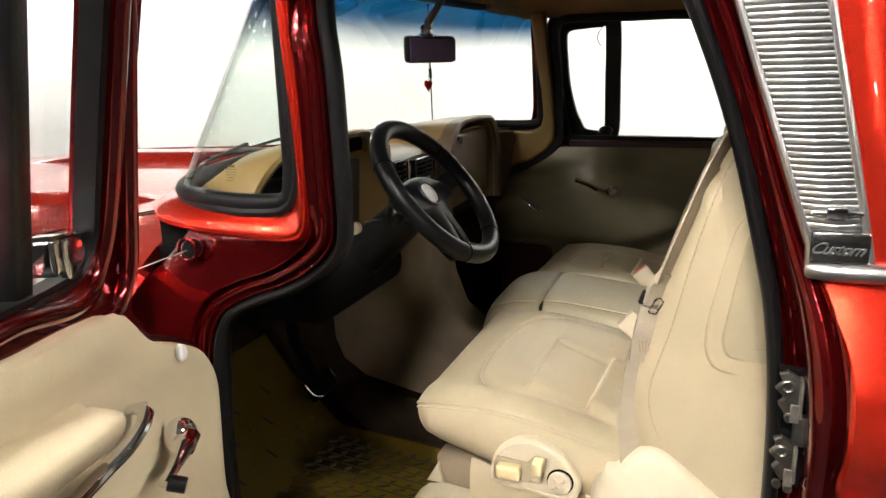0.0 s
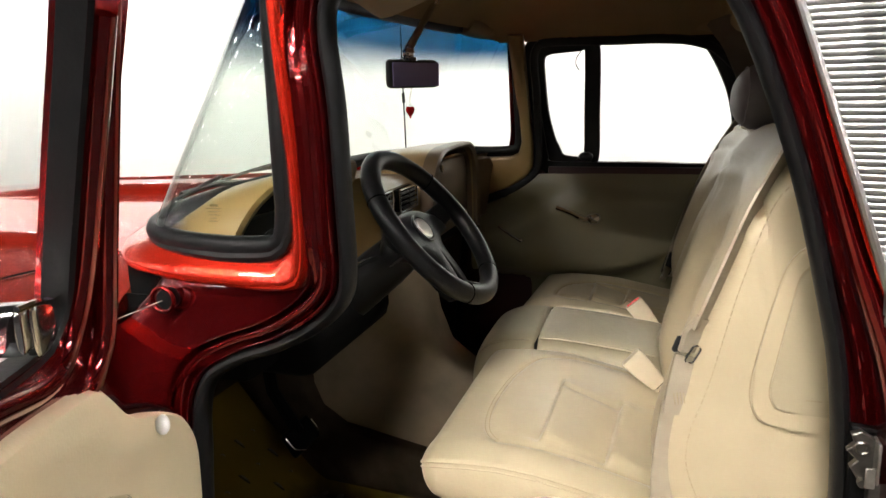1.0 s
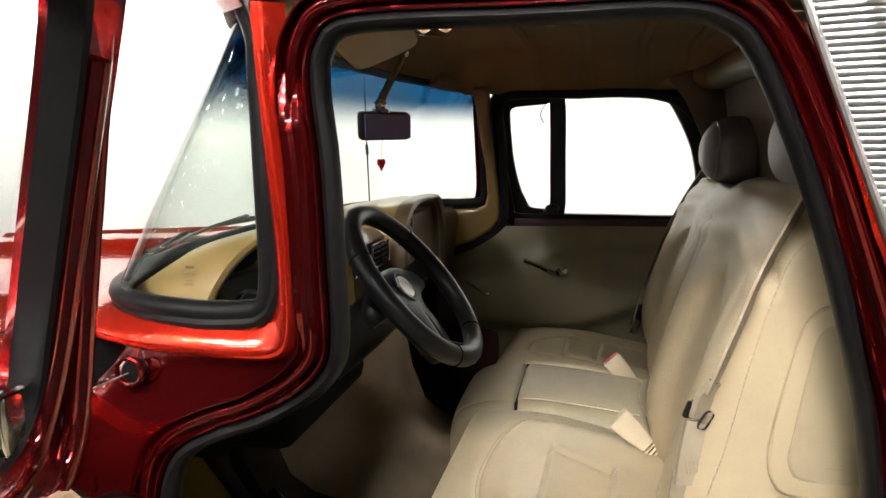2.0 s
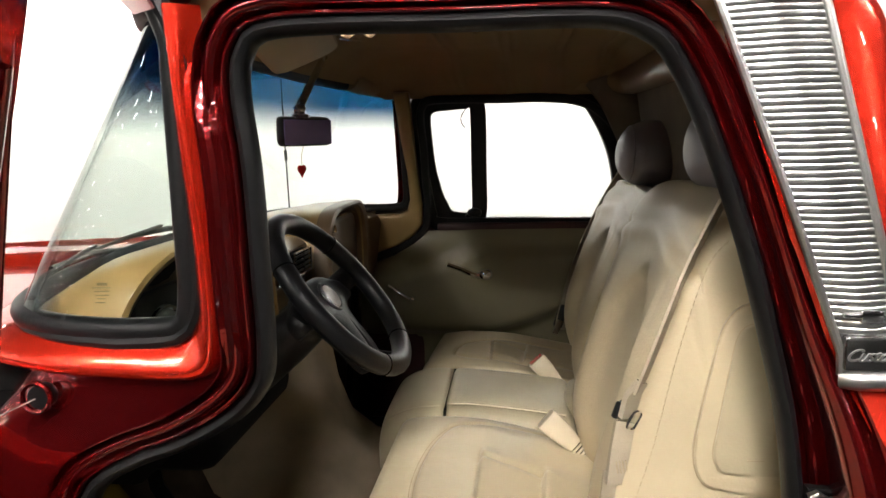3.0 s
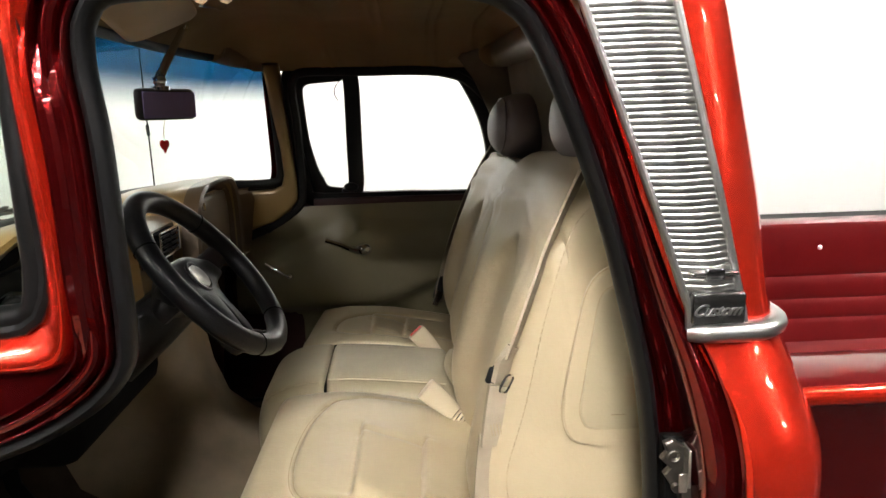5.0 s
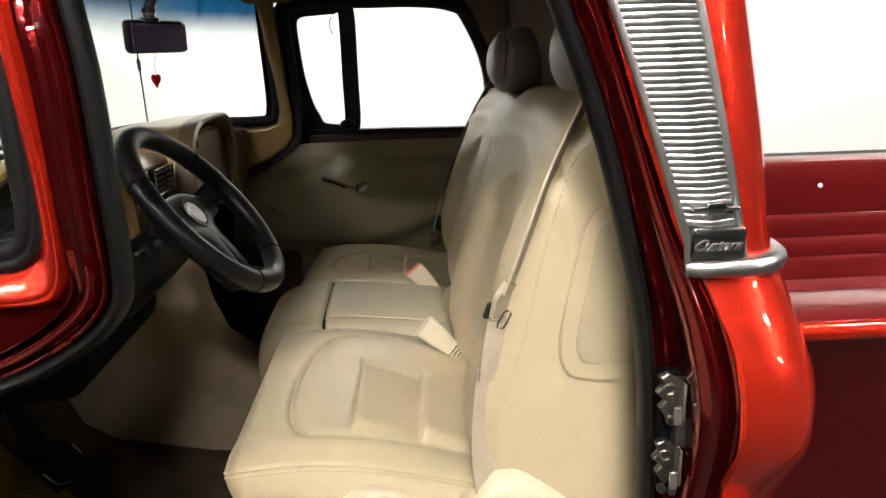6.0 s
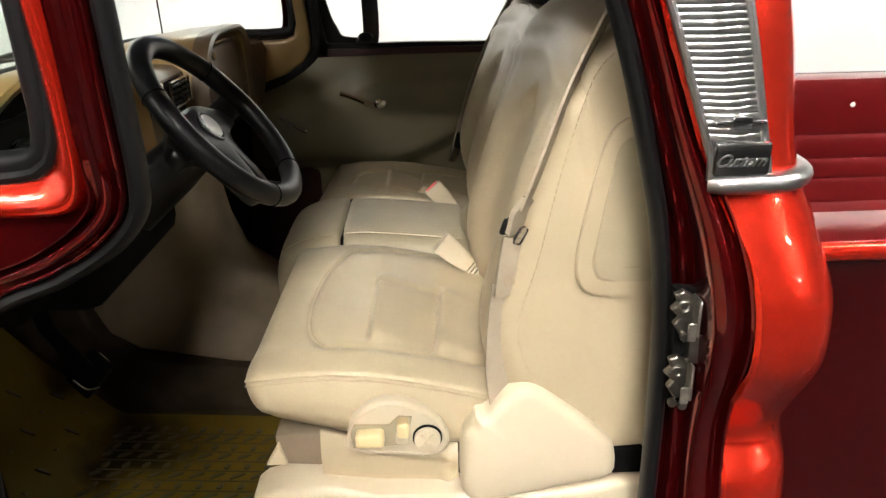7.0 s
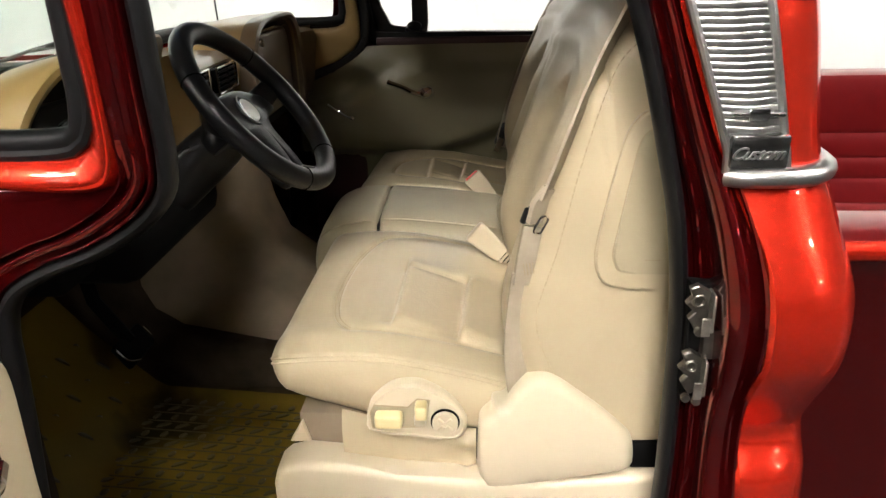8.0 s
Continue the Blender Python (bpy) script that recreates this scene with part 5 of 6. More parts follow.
def skirt():
    """A loose leather flap with a hem and soft folds."""
    secs = []
    for i in range(41):
        u = i / 40
        x = -0.456 + 0.195 * u
        zt = interp(x, [-0.456, -0.418, -0.35, -0.28, -0.25], [0.962, 0.952, 0.938, 0.930, 0.930])
        zb = interp(x, [-0.456, -0.36, -0.30, -0.275, -0.261], [0.8765, 0.874, 0.8685, 0.867, 0.870])
        row = []
        for k in range(21):
            t = k / 20
            fold = 0.006 * math.exp(-((u - 0.93) / 0.05) ** 2) * math.sin(9 * t + 1) + 0.003 * math.sin(5 * u + 3 * t) * (1 - t)
            y = 0.176 - 0.016 * (1 - (1 - t) ** 2) * 0.6 - fold - 0.0025 * math.exp(-((t - 0.08) / 0.05) ** 2) + 0.012 * t ** 4
            row.append(Vector((x, y, zb + (zt - zb) * t)))
        secs.append(row + [p + Vector((0, 0.004, 0)) for p in row[::-1]])
    return loft(secs, ring=True, caps=True)


part("skirt", skirt(), LEATHER, seat, "loose beige leather skirt under the cushion")
COVER = [(-0.259, 0.895), (-0.257, 0.960), (-0.252, 0.978), (-0.240, 0.990), (-0.238, 1.000), (-0.222, 1.003), (-0.210, 1.020), (-0.194, 1.037), (-0.176, 1.048), (-0.158, 1.046), (-0.142, 1.037), (-0.112, 1.014), (-0.087, 0.993), (-0.062, 0.969), (-0.046, 0.948), (-0.041, 0.914), (-0.050, 0.897), (-0.11, 0.884), (-0.231, 0.862), (-0.250, 0.870)]
cvp = curve([(x, 0, z) for x, z in COVER], 110, True)
part("hinge_cover", dome_plate(cvp, 0.175, 0.128, 0.018), PLASTIC, seat, "cream plastic recliner hinge cover")
BASE = [(-0.558, 0.80), (-0.558, 0.858), (-0.552, 0.880), (-0.538, 0.892), (-0.510, 0.8985), (-0.45, 0.893), (-0.376, 0.882), (-0.26, 0.868), (-0.15, 0.872), (-0.06, 0.880), (0.02, 0.890), (0.02, 0.80)]
part("base_trim", prism(BASE, 0.20, 0.136, 0.012, 4), PLASTIC, seat, "cream plastic seat base trim")
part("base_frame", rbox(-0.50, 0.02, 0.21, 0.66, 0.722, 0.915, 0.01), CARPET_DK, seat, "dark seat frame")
part("seat_track", rbox(-0.525, -0.30, 0.196, 0.240, 0.80, 0.945, 0.004), CARPET, seat, "grey beige seat track")
part("track_lip", prism([(-0.541, 0.898), (-0.520, 0.935), (-0.510, 0.898)], 0.200, 0.188, 0.002, 1), PLASTIC, seat, "cream corner of the track cover")
part("frame_end", rbox(-0.045, 0.0, 0.146, 0.19, 0.892, 0.935, 0.004), HOLLOW, seat, "black end of the seat frame")

pseat = thing("passenger_seat", "beige leather passenger seat beside the far door", "car seat", "cab seats")
FAR_CREST = ([-0.557, -0.52, -0.46, -0.39, -0.33, -0.28, -0.12], [1.030, 1.042, 1.050, 1.048, 1.043, 1.034, 1.005])
far_pad = Cushion(-0.557, -0.12, 0.995, 1.400, FAR_CREST, UNDER,
                  [(-0.30, 1.035), (-0.42, 1.050), (-0.470, 1.085), (-0.478, 1.130), (-0.466, 1.180), (-0.430, 1.215), (-0.39, 1.232), (-0.32, 1.24), (-0.20, 1.24)],
                  [(-0.387, 0.0, 1.04, 1.21), (-0.301, 0.06, 1.05, 1.19)], skew=0.03, far_round=0.11, far_drop=0.055)
part("cushion", far_pad.build(), LEATHER, pseat, "beige leather seat cushion", angle=70)
part("insert_stitching", far_pad.stitches(0.0034), SEAM, pseat)
part("backrest", shorten(backrest(0.84, 1.385, 0.028), 0.87), LEATHER, pseat, "beige leather backrest", angle=70)
part("headrest", headrest(0.004, 1.13, 1.552), HEADREST, pseat, "headrest, violet light tinted into its colour", angle=70)
part("headrest_welt", headrest_welt(0.004, 1.13, 1.552), HEADREST, pseat)
part("base_frame", rbox(-0.50, 0.02, 1.02, 1.36, 0.722, 0.93, 0.01), CARPET_DK, pseat, "dark seat frame")
part("headrest_post", tube([(0.02, 1.08, 1.44), (0.02, 1.08, 1.56)], 0.006, 8), CHROME, pseat, "chrome headrest post")
part("headrest_post", tube([(0.02, 1.18, 1.44), (0.02, 1.18, 1.56)], 0.006, 8), CHROME, pseat, "chrome headrest post")

console = thing("center_seat_section", "beige leather middle seat section with rounded front", "seat section", "cab seats")


def middle_pad(xs, y0, y1):
    """A padded block along x: rounded shoulders, crowned top, curling down where the nose begins."""
    secs = []
    cy, hw = (y0 + y1) / 2, (y1 - y0) / 2
    for p in curve([(x, zt, k) for x, zt, k in xs], 60):
        x, zt, k = p.x, p.y, p.z
        ring = []
        for i in range(56):
            a = 2 * math.pi * i / 56
            c, d = math.cos(a), math.sin(a)
            zc, hz = (zt + 0.90) / 2, (zt - 0.90) / 2
            ring.append((x, cy + hw * k * abs(c) ** 0.42 * (1 if c > 0 else -1), zc + hz * abs(d) ** 0.5 * (1 if d > 0 else -1) + 0.006 * max(0, d) * (1 - c * c)))
        secs.append(ring)
    return loft(secs, ring=True, caps=True)


part("nose_pad", middle_pad([(-0.612, 0.945, 0.55), (-0.610, 0.980, 0.80), (-0.602, 1.010, 0.91), (-0.586, 1.034, 0.96), (-0.560, 1.050, 0.985), (-0.530, 1.059, 1.0), (-0.490, 1.062, 1.0), (-0.476, 1.061, 0.995), (-0.4705, 1.054, 0.97)], 0.692, 0.992), LEATHER_DK, console, "rounded leather nose pad")
part("armrest_pad", middle_pad([(-0.4665, 1.054, 0.97), (-0.461, 1.060, 0.995), (-0.445, 1.062, 1.0), (-0.36, 1.056, 1.0), (-0.28, 1.047, 0.995), (-0.225, 1.040, 0.985), (-0.208, 1.032, 0.96), (-0.200, 1.018, 0.90)], 0.695, 0.988), LEATHER_DK, console, "flat leather armrest pad")
part("seam", rbox(-0.4715, -0.4655, 0.708, 0.977, 0.93, 1.050, 0.001, 1), HOLLOW, console, "dark seam between the pads")
part("base", rbox(-0.55, -0.10, 0.70, 0.985, 0.722, 0.93, 0.01), CARPET_DK, console, "dark seat base")
part("pad_piping", tube(curve([(-0.463, 0.712, 1.0625), (-0.42, 0.712, 1.0635), (-0.36, 0.712, 1.0585), (-0.28, 0.713, 1.0495), (-0.222, 0.716, 1.0405)], 30), 0.0016, 6), LEATHER, console)
part("pad_piping", tube(curve([(-0.600, 0.73, 1.006), (-0.585, 0.714, 1.030), (-0.555, 0.708, 1.048), (-0.52, 0.707, 1.057), (-0.48, 0.708, 1.060)], 24), 0.0014, 6), LEATHER, console)
part("hinge_boot", ball((-0.185, 0.80, 1.035), 0.035, 0.075, 0.045, 14, 2.6), LEATHER_DK, console, "padded leather boot behind the armrest")

# ---------------------------------------------------------------- near door (open)
near_door = thing("truck_door", "open driver door, red outside with cream inner panel", "truck door", "truck doors")
DOOR = Matrix.Translation((-0.798, -0.040, 0)) @ Matrix.Rotation(radians(-67), 4, "Z")


def door_xy(bm):
    return move(bm, DOOR)


PANEL = [(-0.05, 0.74), (-0.062, 0.95), (-0.076, 1.08), (-0.074, 1.12), (-0.056, 1.150), (-0.02, 1.186), (0.03, 1.214), (0.09, 1.242), (0.155, 1.269), (0.188, 1.294), (0.212, 1.316), (0.238, 1.335), (0.28, 1.343), (0.41, 1.359), (0.78, 1.385), (0.82, 1.0), (0.80, 0.74)]


def panel_bm():
    """Door panel with a soft rolled rim and a shallow dish."""
    out = curve([(a, 0, b) for a, b in PANEL], 120, True)
    c = Vector((0.40, 0, 1.06))
    secs = []
    for k, y in ((1.0, -0.014), (1.0, -0.006), (0.995, 0.0), (0.985, 0.004), (0.94, 0.006), (0.86, 0.004), (0.80, -0.002), (0.74, -0.004), (0.4, -0.004), (0.02, -0.004)):
        secs.append([Vector((c.x + (p.x - c.x) * k, y, c.z + (p.z - c.z) * k)) for p in out])
    return loft(secs, ring=True, caps=True)


part("inner_panel", door_xy(panel_bm()), VINYL, near_door, "cream moulded door panel")
arm_secs = []
for k in range(25):
    f = k / 24
    x = 0.352 + 0.44 * f
    end = min(1, (x - 0.352) / 0.034)
    w = 0.006 + 0.050 * math.sqrt(max(0, 1 - (1 - end) ** 2))
    t = 1.284 + 0.20 * (x - 0.37)
    arm_secs.append([(x, -0.008, t - 0.058), (x, w * 0.35, t - 0.050), (x, w * 0.75, t - 0.034), (x, w * 0.97, t - 0.018), (x, w, t - 0.010), (x, w * 0.96, t - 0.003), (x, w * 0.82, t), (x, w * 0.4, t + 0.001), (x, 0.006, t + 0.001), (x, -0.008, t + 0.003)])
part("armrest", door_xy(loft(arm_secs, ring=True, caps=True)), VINYL, near_door, "padded cream armrest", angle=60)
SHELL = [(-0.09, 0.70), (-0.105, 1.08), (-0.085, 1.15), (-0.03, 1.20), (0.06, 1.245), (0.13, 1.275), (0.165, 1.31), (0.172, 1.37), (0.84, 1.405), (0.84, 0.70)]
part("shell", door_xy(prism(SHELL, -0.11, -0.012, 0.01, 2)), PAINT_IN, near_door, "red door shell, darkened for shade")
GAP = [(0.277, 1.425), (0.286, 1.47), (0.304, 1.55), (0.324, 1.645), (0.340, 1.685), (0.38, 1.695), (0.50, 1.695), (0.66, 1.69), (0.70, 1.66), (0.74, 1.55), (0.775, 1.43), (0.76, 1.410), (0.50, 1.400), (0.32, 1.392), (0.290, 1.402)]
gap = curve([(x, 0, z) for x, z in GAP], 110, True)


def lean(z):
    return -0.024 + 0.09 * max(0, (z - 1.38) / 0.33)


part("window_frame", door_xy(ring_frame(gap, 0.0, 0.085, 0.014, -0.012, lean)), PAINT_IN, near_door, "red door window frame, darkened for shade")
part("frame_bead", door_xy(tube([(0.52 + (p.x - 0.52) * 1.33, lean(p.z) + 0.012, 1.545 + (p.z - 1.545) * 1.40) for p in gap], 0.011, 10, True)), PAINT_IN, near_door, "rounded red frame edge, darkened for shade")
sill_path = [(0.82, 1.409), (0.60, 1.398), (0.44, 1.388), (0.39, 1.381), (0.32, 1.367), (0.277, 1.368), (0.254, 1.386), (0.245, 1.42), (0.250, 1.47), (0.270, 1.56), (0.292, 1.65)]
part("sill_bead", door_xy(tube(curve([(a, lean(b) + 0.012, b) for a, b in sill_path], 60), 0.0115, 12)), PAINT_IN, near_door, "rounded red edge round the window opening")
part("window_channel", door_xy(ring_frame(gap, 0.008, 0.005, 0.017, -0.004, lean)), RUBBER, near_door, "black felt window channel")
vb = rbox(0.392, 0.420, -0.012, 0.012, 1.39, 1.70, 0.004)
for v in vb.verts:
    v.co.x += 0.052 * (v.co.z - 1.44) / 0.2
    v.co.y += lean(v.co.z)
part("division_bar", door_xy(vb), BLACK, near_door, "black vent window division bar")
dp = bmesh.new()
dp.faces.new([dp.verts.new((p.x, lean(p.z) - 0.008, p.z)) for p in gap])
gg = part("pane", door_xy(dp), GLASS_SIDE, near_door, "clear side glass", smooth=False)
gg.visible_shadow = False
latch = part("vent_latch", door_xy(rbox(0.318, 0.348, -0.032, -0.002, 1.404, 1.441, 0.006, 3)), CHROME, near_door, "chrome vent window latch")
LIP = [(0.320, 1.399), (0.306, 1.399), (0.286, 1.409), (0.266, 1.423), (0.253, 1.433), (0.262, 1.437), (0.286, 1.434), (0.312, 1.438), (0.322, 1.432)]
lip = curve([(a + 0.010, 0, b) for a, b in LIP], 36, True)
part("thumb_lip", door_xy(prism([(p.x, p.z) for p in lip], -0.009, 0.000, 0.003, 2)), CHROME, latch, "curved chrome thumb lip")
part("latch_edge", door_xy(tube(curve([(0.346, -0.004, 1.441), (0.326, 0.000, 1.440), (0.298, 0.001, 1.436), (0.266, 0.001, 1.436)], 16), 0.0028, 6)), CHROME, latch)
part("door_handle", door_xy(lever([(0.252, 0.004, 1.226), (0.262, 0.022, 1.232), (0.285, 0.032, 1.230), (0.315, 0.033, 1.226), (0.350, 0.033, 1.227), (0.385, 0.032, 1.231), (0.414, 0.030, 1.232), (0.440, 0.026, 1.232), (0.452, 0.0, 1.226)], 0.0088)), CHROME, near_door, "long curved chrome inner door handle")
crank = lever([(0.166, 0.032, 1.146), (0.195, 0.034, 1.145), (0.225, 0.035, 1.142), (0.262, 0.034, 1.138)], 0.0125, [1.25] * 5 + [1.0, 0.9, 0.8, 0.7, 0.65, 0.62, 0.6, 0.6, 0.6])
crank = join(crank, ball((0.158, 0.020, 1.143), 0.023, 0.020, 0.023, 14))
wc = part("window_crank", door_xy(crank), CHROME, near_door, "chrome window crank with a domed boss")
part("crank_knob", door_xy(disc((0.256, 0.036, 1.137), (-0.1, 1, -0.3), 0.0095, 0.020)), BLACK, wc, "black crank knob")
part("lock_knob", door_xy(ball((0.098, 0.012, 1.229), 0.0085, 0.008, 0.012, 12)), BADGE, near_door, "cream lock knob")

# ---------------------------------------------------------------- chrome quarter trim
trim = thing("quarter_trim", "fluted bright metal trim panel on the cab rear pillar", "trim panel")


def trim_x(z):
    """Left and right edges of the fluted panel at height z."""
    return interp(z, [1.36, 1.385, 1.712, 1.80], [-0.020, -0.016, -0.130, -0.16]), interp(z, [1.36, 1.385, 1.712, 1.80], [0.046, 0.042, -0.032, -0.055])


def trim_y(z, f=0.0):
    """The panel bows out a little across its width, f from edge to edge."""
    return body_y(z) - 0.006 - 0.0085 * math.sin(math.pi * f) + 0.0016 * math.sin(3 * math.pi * f)


plate = loft([[(a + (b - a) * k / 8, trim_y(z, k / 8), z) for k in range(9)] for z, (a, b) in ((z, trim_x(z)) for z in np.linspace(1.372, 1.775, 30))])
part("backing", plate, ALU_DK, trim, "dull metal backing")
for side in (0, 1):
    pts = [(trim_x(z)[side] + (0.002 if side == 0 else -0.002), trim_y(z) - 0.002, z) for z in np.linspace(1.372, 1.775, 20)]
    part("edge_bead", tube(pts, 0.0042, 8), ALU, trim, "polished edge bead")
FLUTE = 0.0066
k = 0
z = 1.415
while z < 1.772:
    a, b = trim_x(z)
    bm = bmesh.new()
    secs = []
    for f in (0.03, 0.06, 0.14, 0.24, 0.34, 0.44, 0.5, 0.56, 0.66, 0.76, 0.86, 0.94, 0.97):
        x = a + (b - a) * f
        r = FLUTE * (0.47 if 0.05 < f < 0.95 else 0.2)
        secs.append([(x, trim_y(z, f) - 0.0005 - 0.0009 * math.sin(w) * (1 if 0.05 < f < 0.95 else 0.3), z + r * math.cos(w)) for w in (0.0, 0.55, 1.1, 1.57, 2.04, 2.6, 3.14)])
    part("flute", loft(secs), ALU, trim)
    z += FLUTE
a, b = trim_x(1.395)
part("script_plate", rbox(a + 0.003, b - 0.002, -0.0175, -0.004, 1.378, 1.411, 0.003), PLATE, trim, "chrome plate, dark reflection put into its colour")
word = bpy.data.curves.new("script", "FONT")
word.body = "Custom"
word.size = 0.0172
word.space_character = 0.86
word.shear = 0.6
word.extrude = 0.0008
tmp = new("script_tmp", word)
tmp.data.align_x = "CENTER"
dg = bpy.context.evaluated_depsgraph_get()
me = bpy.data.meshes.new_from_object(tmp.evaluated_get(dg))
bpy.data.objects.remove(tmp)
me.materials.append(ALU)
sc = new("script_lettering", me)
sc.parent = trim
sc.matrix_basis = pose(0.0065, -0.0182, 1.388, 90, 0, 0)
tagged(sc, "raised bright script lettering")
crest = join(rbox(-0.006, 0.014, -0.0205, -0.006, 1.424, 1.437, 0.003), rbox(-0.020, 0.028, -0.0195, -0.006, 1.4285, 1.4325, 0.0015))
part("crest", crest, CHROME, trim, "small polished crest with wings")
basebar = []
for x, y in [(-0.012, -0.002), (0.0, -0.009), (0.035, -0.010), (0.060, -0.006), (0.080, 0.008), (0.094, 0.032), (0.098, 0.06), (0.10, 0.12)]:
    basebar.append((x, y, 1.368))
part("base_bar", tube(curve(basebar, 30), 0.0125, 12, flat=0.85), ALU, trim, "rounded chrome belt bar")

# ---------------------------------------------------------------- striker on the door post
striker = thing("door_striker", "zinc plated door striker plate on the red post", "door striker")
part("plate", prism([(-0.030, 1.245), (-0.006, 1.243), (0.004, 1.215), (0.016, 1.196), (0.018, 1.150), (0.006, 1.128), (0.000, 1.098), (-0.024, 1.098)], 0.030, 0.016, 0.002, 1), HOLLOW, striker, "dark mounting plate")


def catch(top, label):
    """A folded zinc catch: a toothed plate with a bright upright flange and an eyelet."""
    z = top
    bm = prism([(-0.031, z), (-0.022, z + 0.004), (-0.012, z - 0.002), (-0.008, z - 0.004), (-0.008, z - 0.030), (-0.012, z - 0.048), (-0.020, z - 0.052), (-0.030, z - 0.036), (-0.024, z - 0.028), (-0.034, z - 0.018), (-0.027, z - 0.010)], 0.018, 0.008, 0.0015, 1)
    t = part("catch", bm, STEEL, striker, label)
    part("flange", rbox(-0.0095, -0.0062, -0.006, 0.016, z - 0.046, z - 0.002, 0.001, 1), BRIGHT, t, "bright worn flange")
    part("lip", rbox(-0.0180, -0.0085, -0.003, 0.000, z - 0.052, z - 0.030, 0.001, 1), BRIGHT, t, "bright folded lip")
    part("eyelet", tube([(-0.022 + 0.006 * math.cos(a), 0.004, z - 0.012 + 0.006 * math.sin(a)) for a in (2 * math.pi * i / 16 for i in range(16))], 0.0022, 6, True), STEEL, t, "round eyelet")


catch(1.240, "upper zinc catch with a tooth")
catch(1.160, "lower zinc catch with a tooth")
part("bridge", rbox(-0.012, 0.002, 0.004, 0.018, 1.156, 1.192, 0.002, 2), STEEL, striker, "grey catch bridge")
part("bridge_flange", rbox(0.000, 0.0030, -0.004, 0.016, 1.150, 1.188, 0.001, 1), BRIGHT, striker, "bright bridge edge")
for bx, bz in ((-0.018, 1.190), (-0.024, 1.106), (-0.012, 1.102)):
    part("screw", disc((bx, 0.008, bz), (0, -1, 0), 0.005, 0.006, 12), STEEL, striker, "striker screw")

# ---------------------------------------------------------------- mirror, pendant, visor
mirror_ob = thing("rearview_mirror", "rectangular rear-view mirror on a chrome stem", "rearview mirror")
MW = Vector((0.067, 0.130, 0)).normalized()
MN = Vector((0.130, -0.067, -0.02)).normalized()
MM = Matrix.Translation((-0.760, 0.820, 1.620)) @ Matrix((MW, -MN, Vector((0, 0, 1)))).transposed().to_4x4()
part("shell", move(rbox(-0.076, 0.076, -0.003, 0.019, -0.031, 0.031, 0.0105, 4), MM), BLACK, mirror_ob, "black mirror shell")
# The violet base colour stands in for what the mirror would reflect.
MIRROR = mat("mirror_glass", (0.36, 0.31, 0.62), 0.10, 0.25, 0, 0.01, 3)
part("mirror_glass", move(rbox(-0.071, 0.071, -0.006, -0.0035, -0.0255, 0.0255, 0.001, 1), MM), MIRROR, mirror_ob, "mirror glass, violet reflection put into its colour")
stem = [(-0.764, 0.995, 1.792), (-0.763, 0.950, 1.765), (-0.765, 0.88, 1.722), (-0.770, 0.815, 1.676)]
part("stem", tube(stem, 0.0075, 10, taper=[0.9, 1.0, 1.1, 1.4]), CHROME, mirror_ob, "chrome mirror stem")
part("joint", join(ball((-0.771, 0.812, 1.666), 0.014, 0.016, 0.012, 10), disc((-0.771, 0.812, 1.648), (0, 0, 1), 0.020, 0.008)), CHROME, mirror_ob, "chrome ball joint")
part("base", disc((-0.765, 0.992, 1.800), (0, -0.6, -0.8), 0.014, 0.012), CHROME, mirror_ob, "chrome mount")

heart = thing("heart_pendant", "small red heart pendant hanging from the mirror", "pendant")


def heart_bm():
    secs = []
    for k in range(9):
        v = -1 + 2 * k / 8
        sc_ = math.sqrt(max(0.02, 1 - v * v))
        row = []
        for i in range(32):
            a = 2 * math.pi * i / 32
            hx = 16 * math.sin(a) ** 3 / 17
            hz = (13 * math.cos(a) - 5 * math.cos(2 * a) - 2 * math.cos(3 * a) - math.cos(4 * a)) / 17
            row.append((hx * 0.0135 * sc_, v * 0.006, hz * 0.0165 * sc_))
        secs.append(row)
    return loft(secs, ring=True, caps=True)


part("heart", move(heart_bm(), pose(-0.785, 0.852, 1.538, 0, 0, 62)), REDGLASS, heart, "shiny red heart")
part("string", tube([(-0.785, 0.852, 1.550), (-0.784, 0.850, 1.57), (-0.775, 0.840, 1.592)], 0.0009, 5), WEBBING, heart, "thin pale string")

visor = thing("sun_visor", "tan sun visor folded under the headliner", "sun visor")
vz = []
for k in range(25):
    q = k / 24
    f = Vector((-0.622 - 0.112 * q, 0.10 + 0.45 * q, 1.716))
    r = Vector((-0.548 - 0.092 * q, 0.12 + 0.52 * q, 1.776 - 0.004 * q))
    e0 = 0.08 * max(0, 1 - q / 0.06) ** 2 + 0.08 * max(0, (q - 0.94) / 0.06) ** 2
    up = Vector((0.55, 0.15, -0.82)) * 0.006
    ring = []
    for w, h in ((0.0, 0.0), (0.03, 0.7), (0.10, 1.0), (0.5, 1.15), (0.9, 1.0), (0.97, 0.7), (1.0, 0.0), (0.97, -0.7), (0.5, -1.0), (0.03, -0.7)):
        ring.append(f.lerp(r, e0 + (1 - 2 * e0) * w) + up * h)
    vz.append(ring)
part("board", loft(vz, ring=True, caps=True), VISOR, visor, "tan cloth visor board")
part("rod", tube([(-0.640, 0.64, 1.787), (-0.635, 0.80, 1.80), (-0.64, 0.86, 1.812)], 0.004, 8), CHROME, visor, "thin chrome visor rod")

# ---------------------------------------------------------------- belts
belt = thing("seat_belt", "beige seat belt lying over the driver backrest", "seat belt", "seat belts")


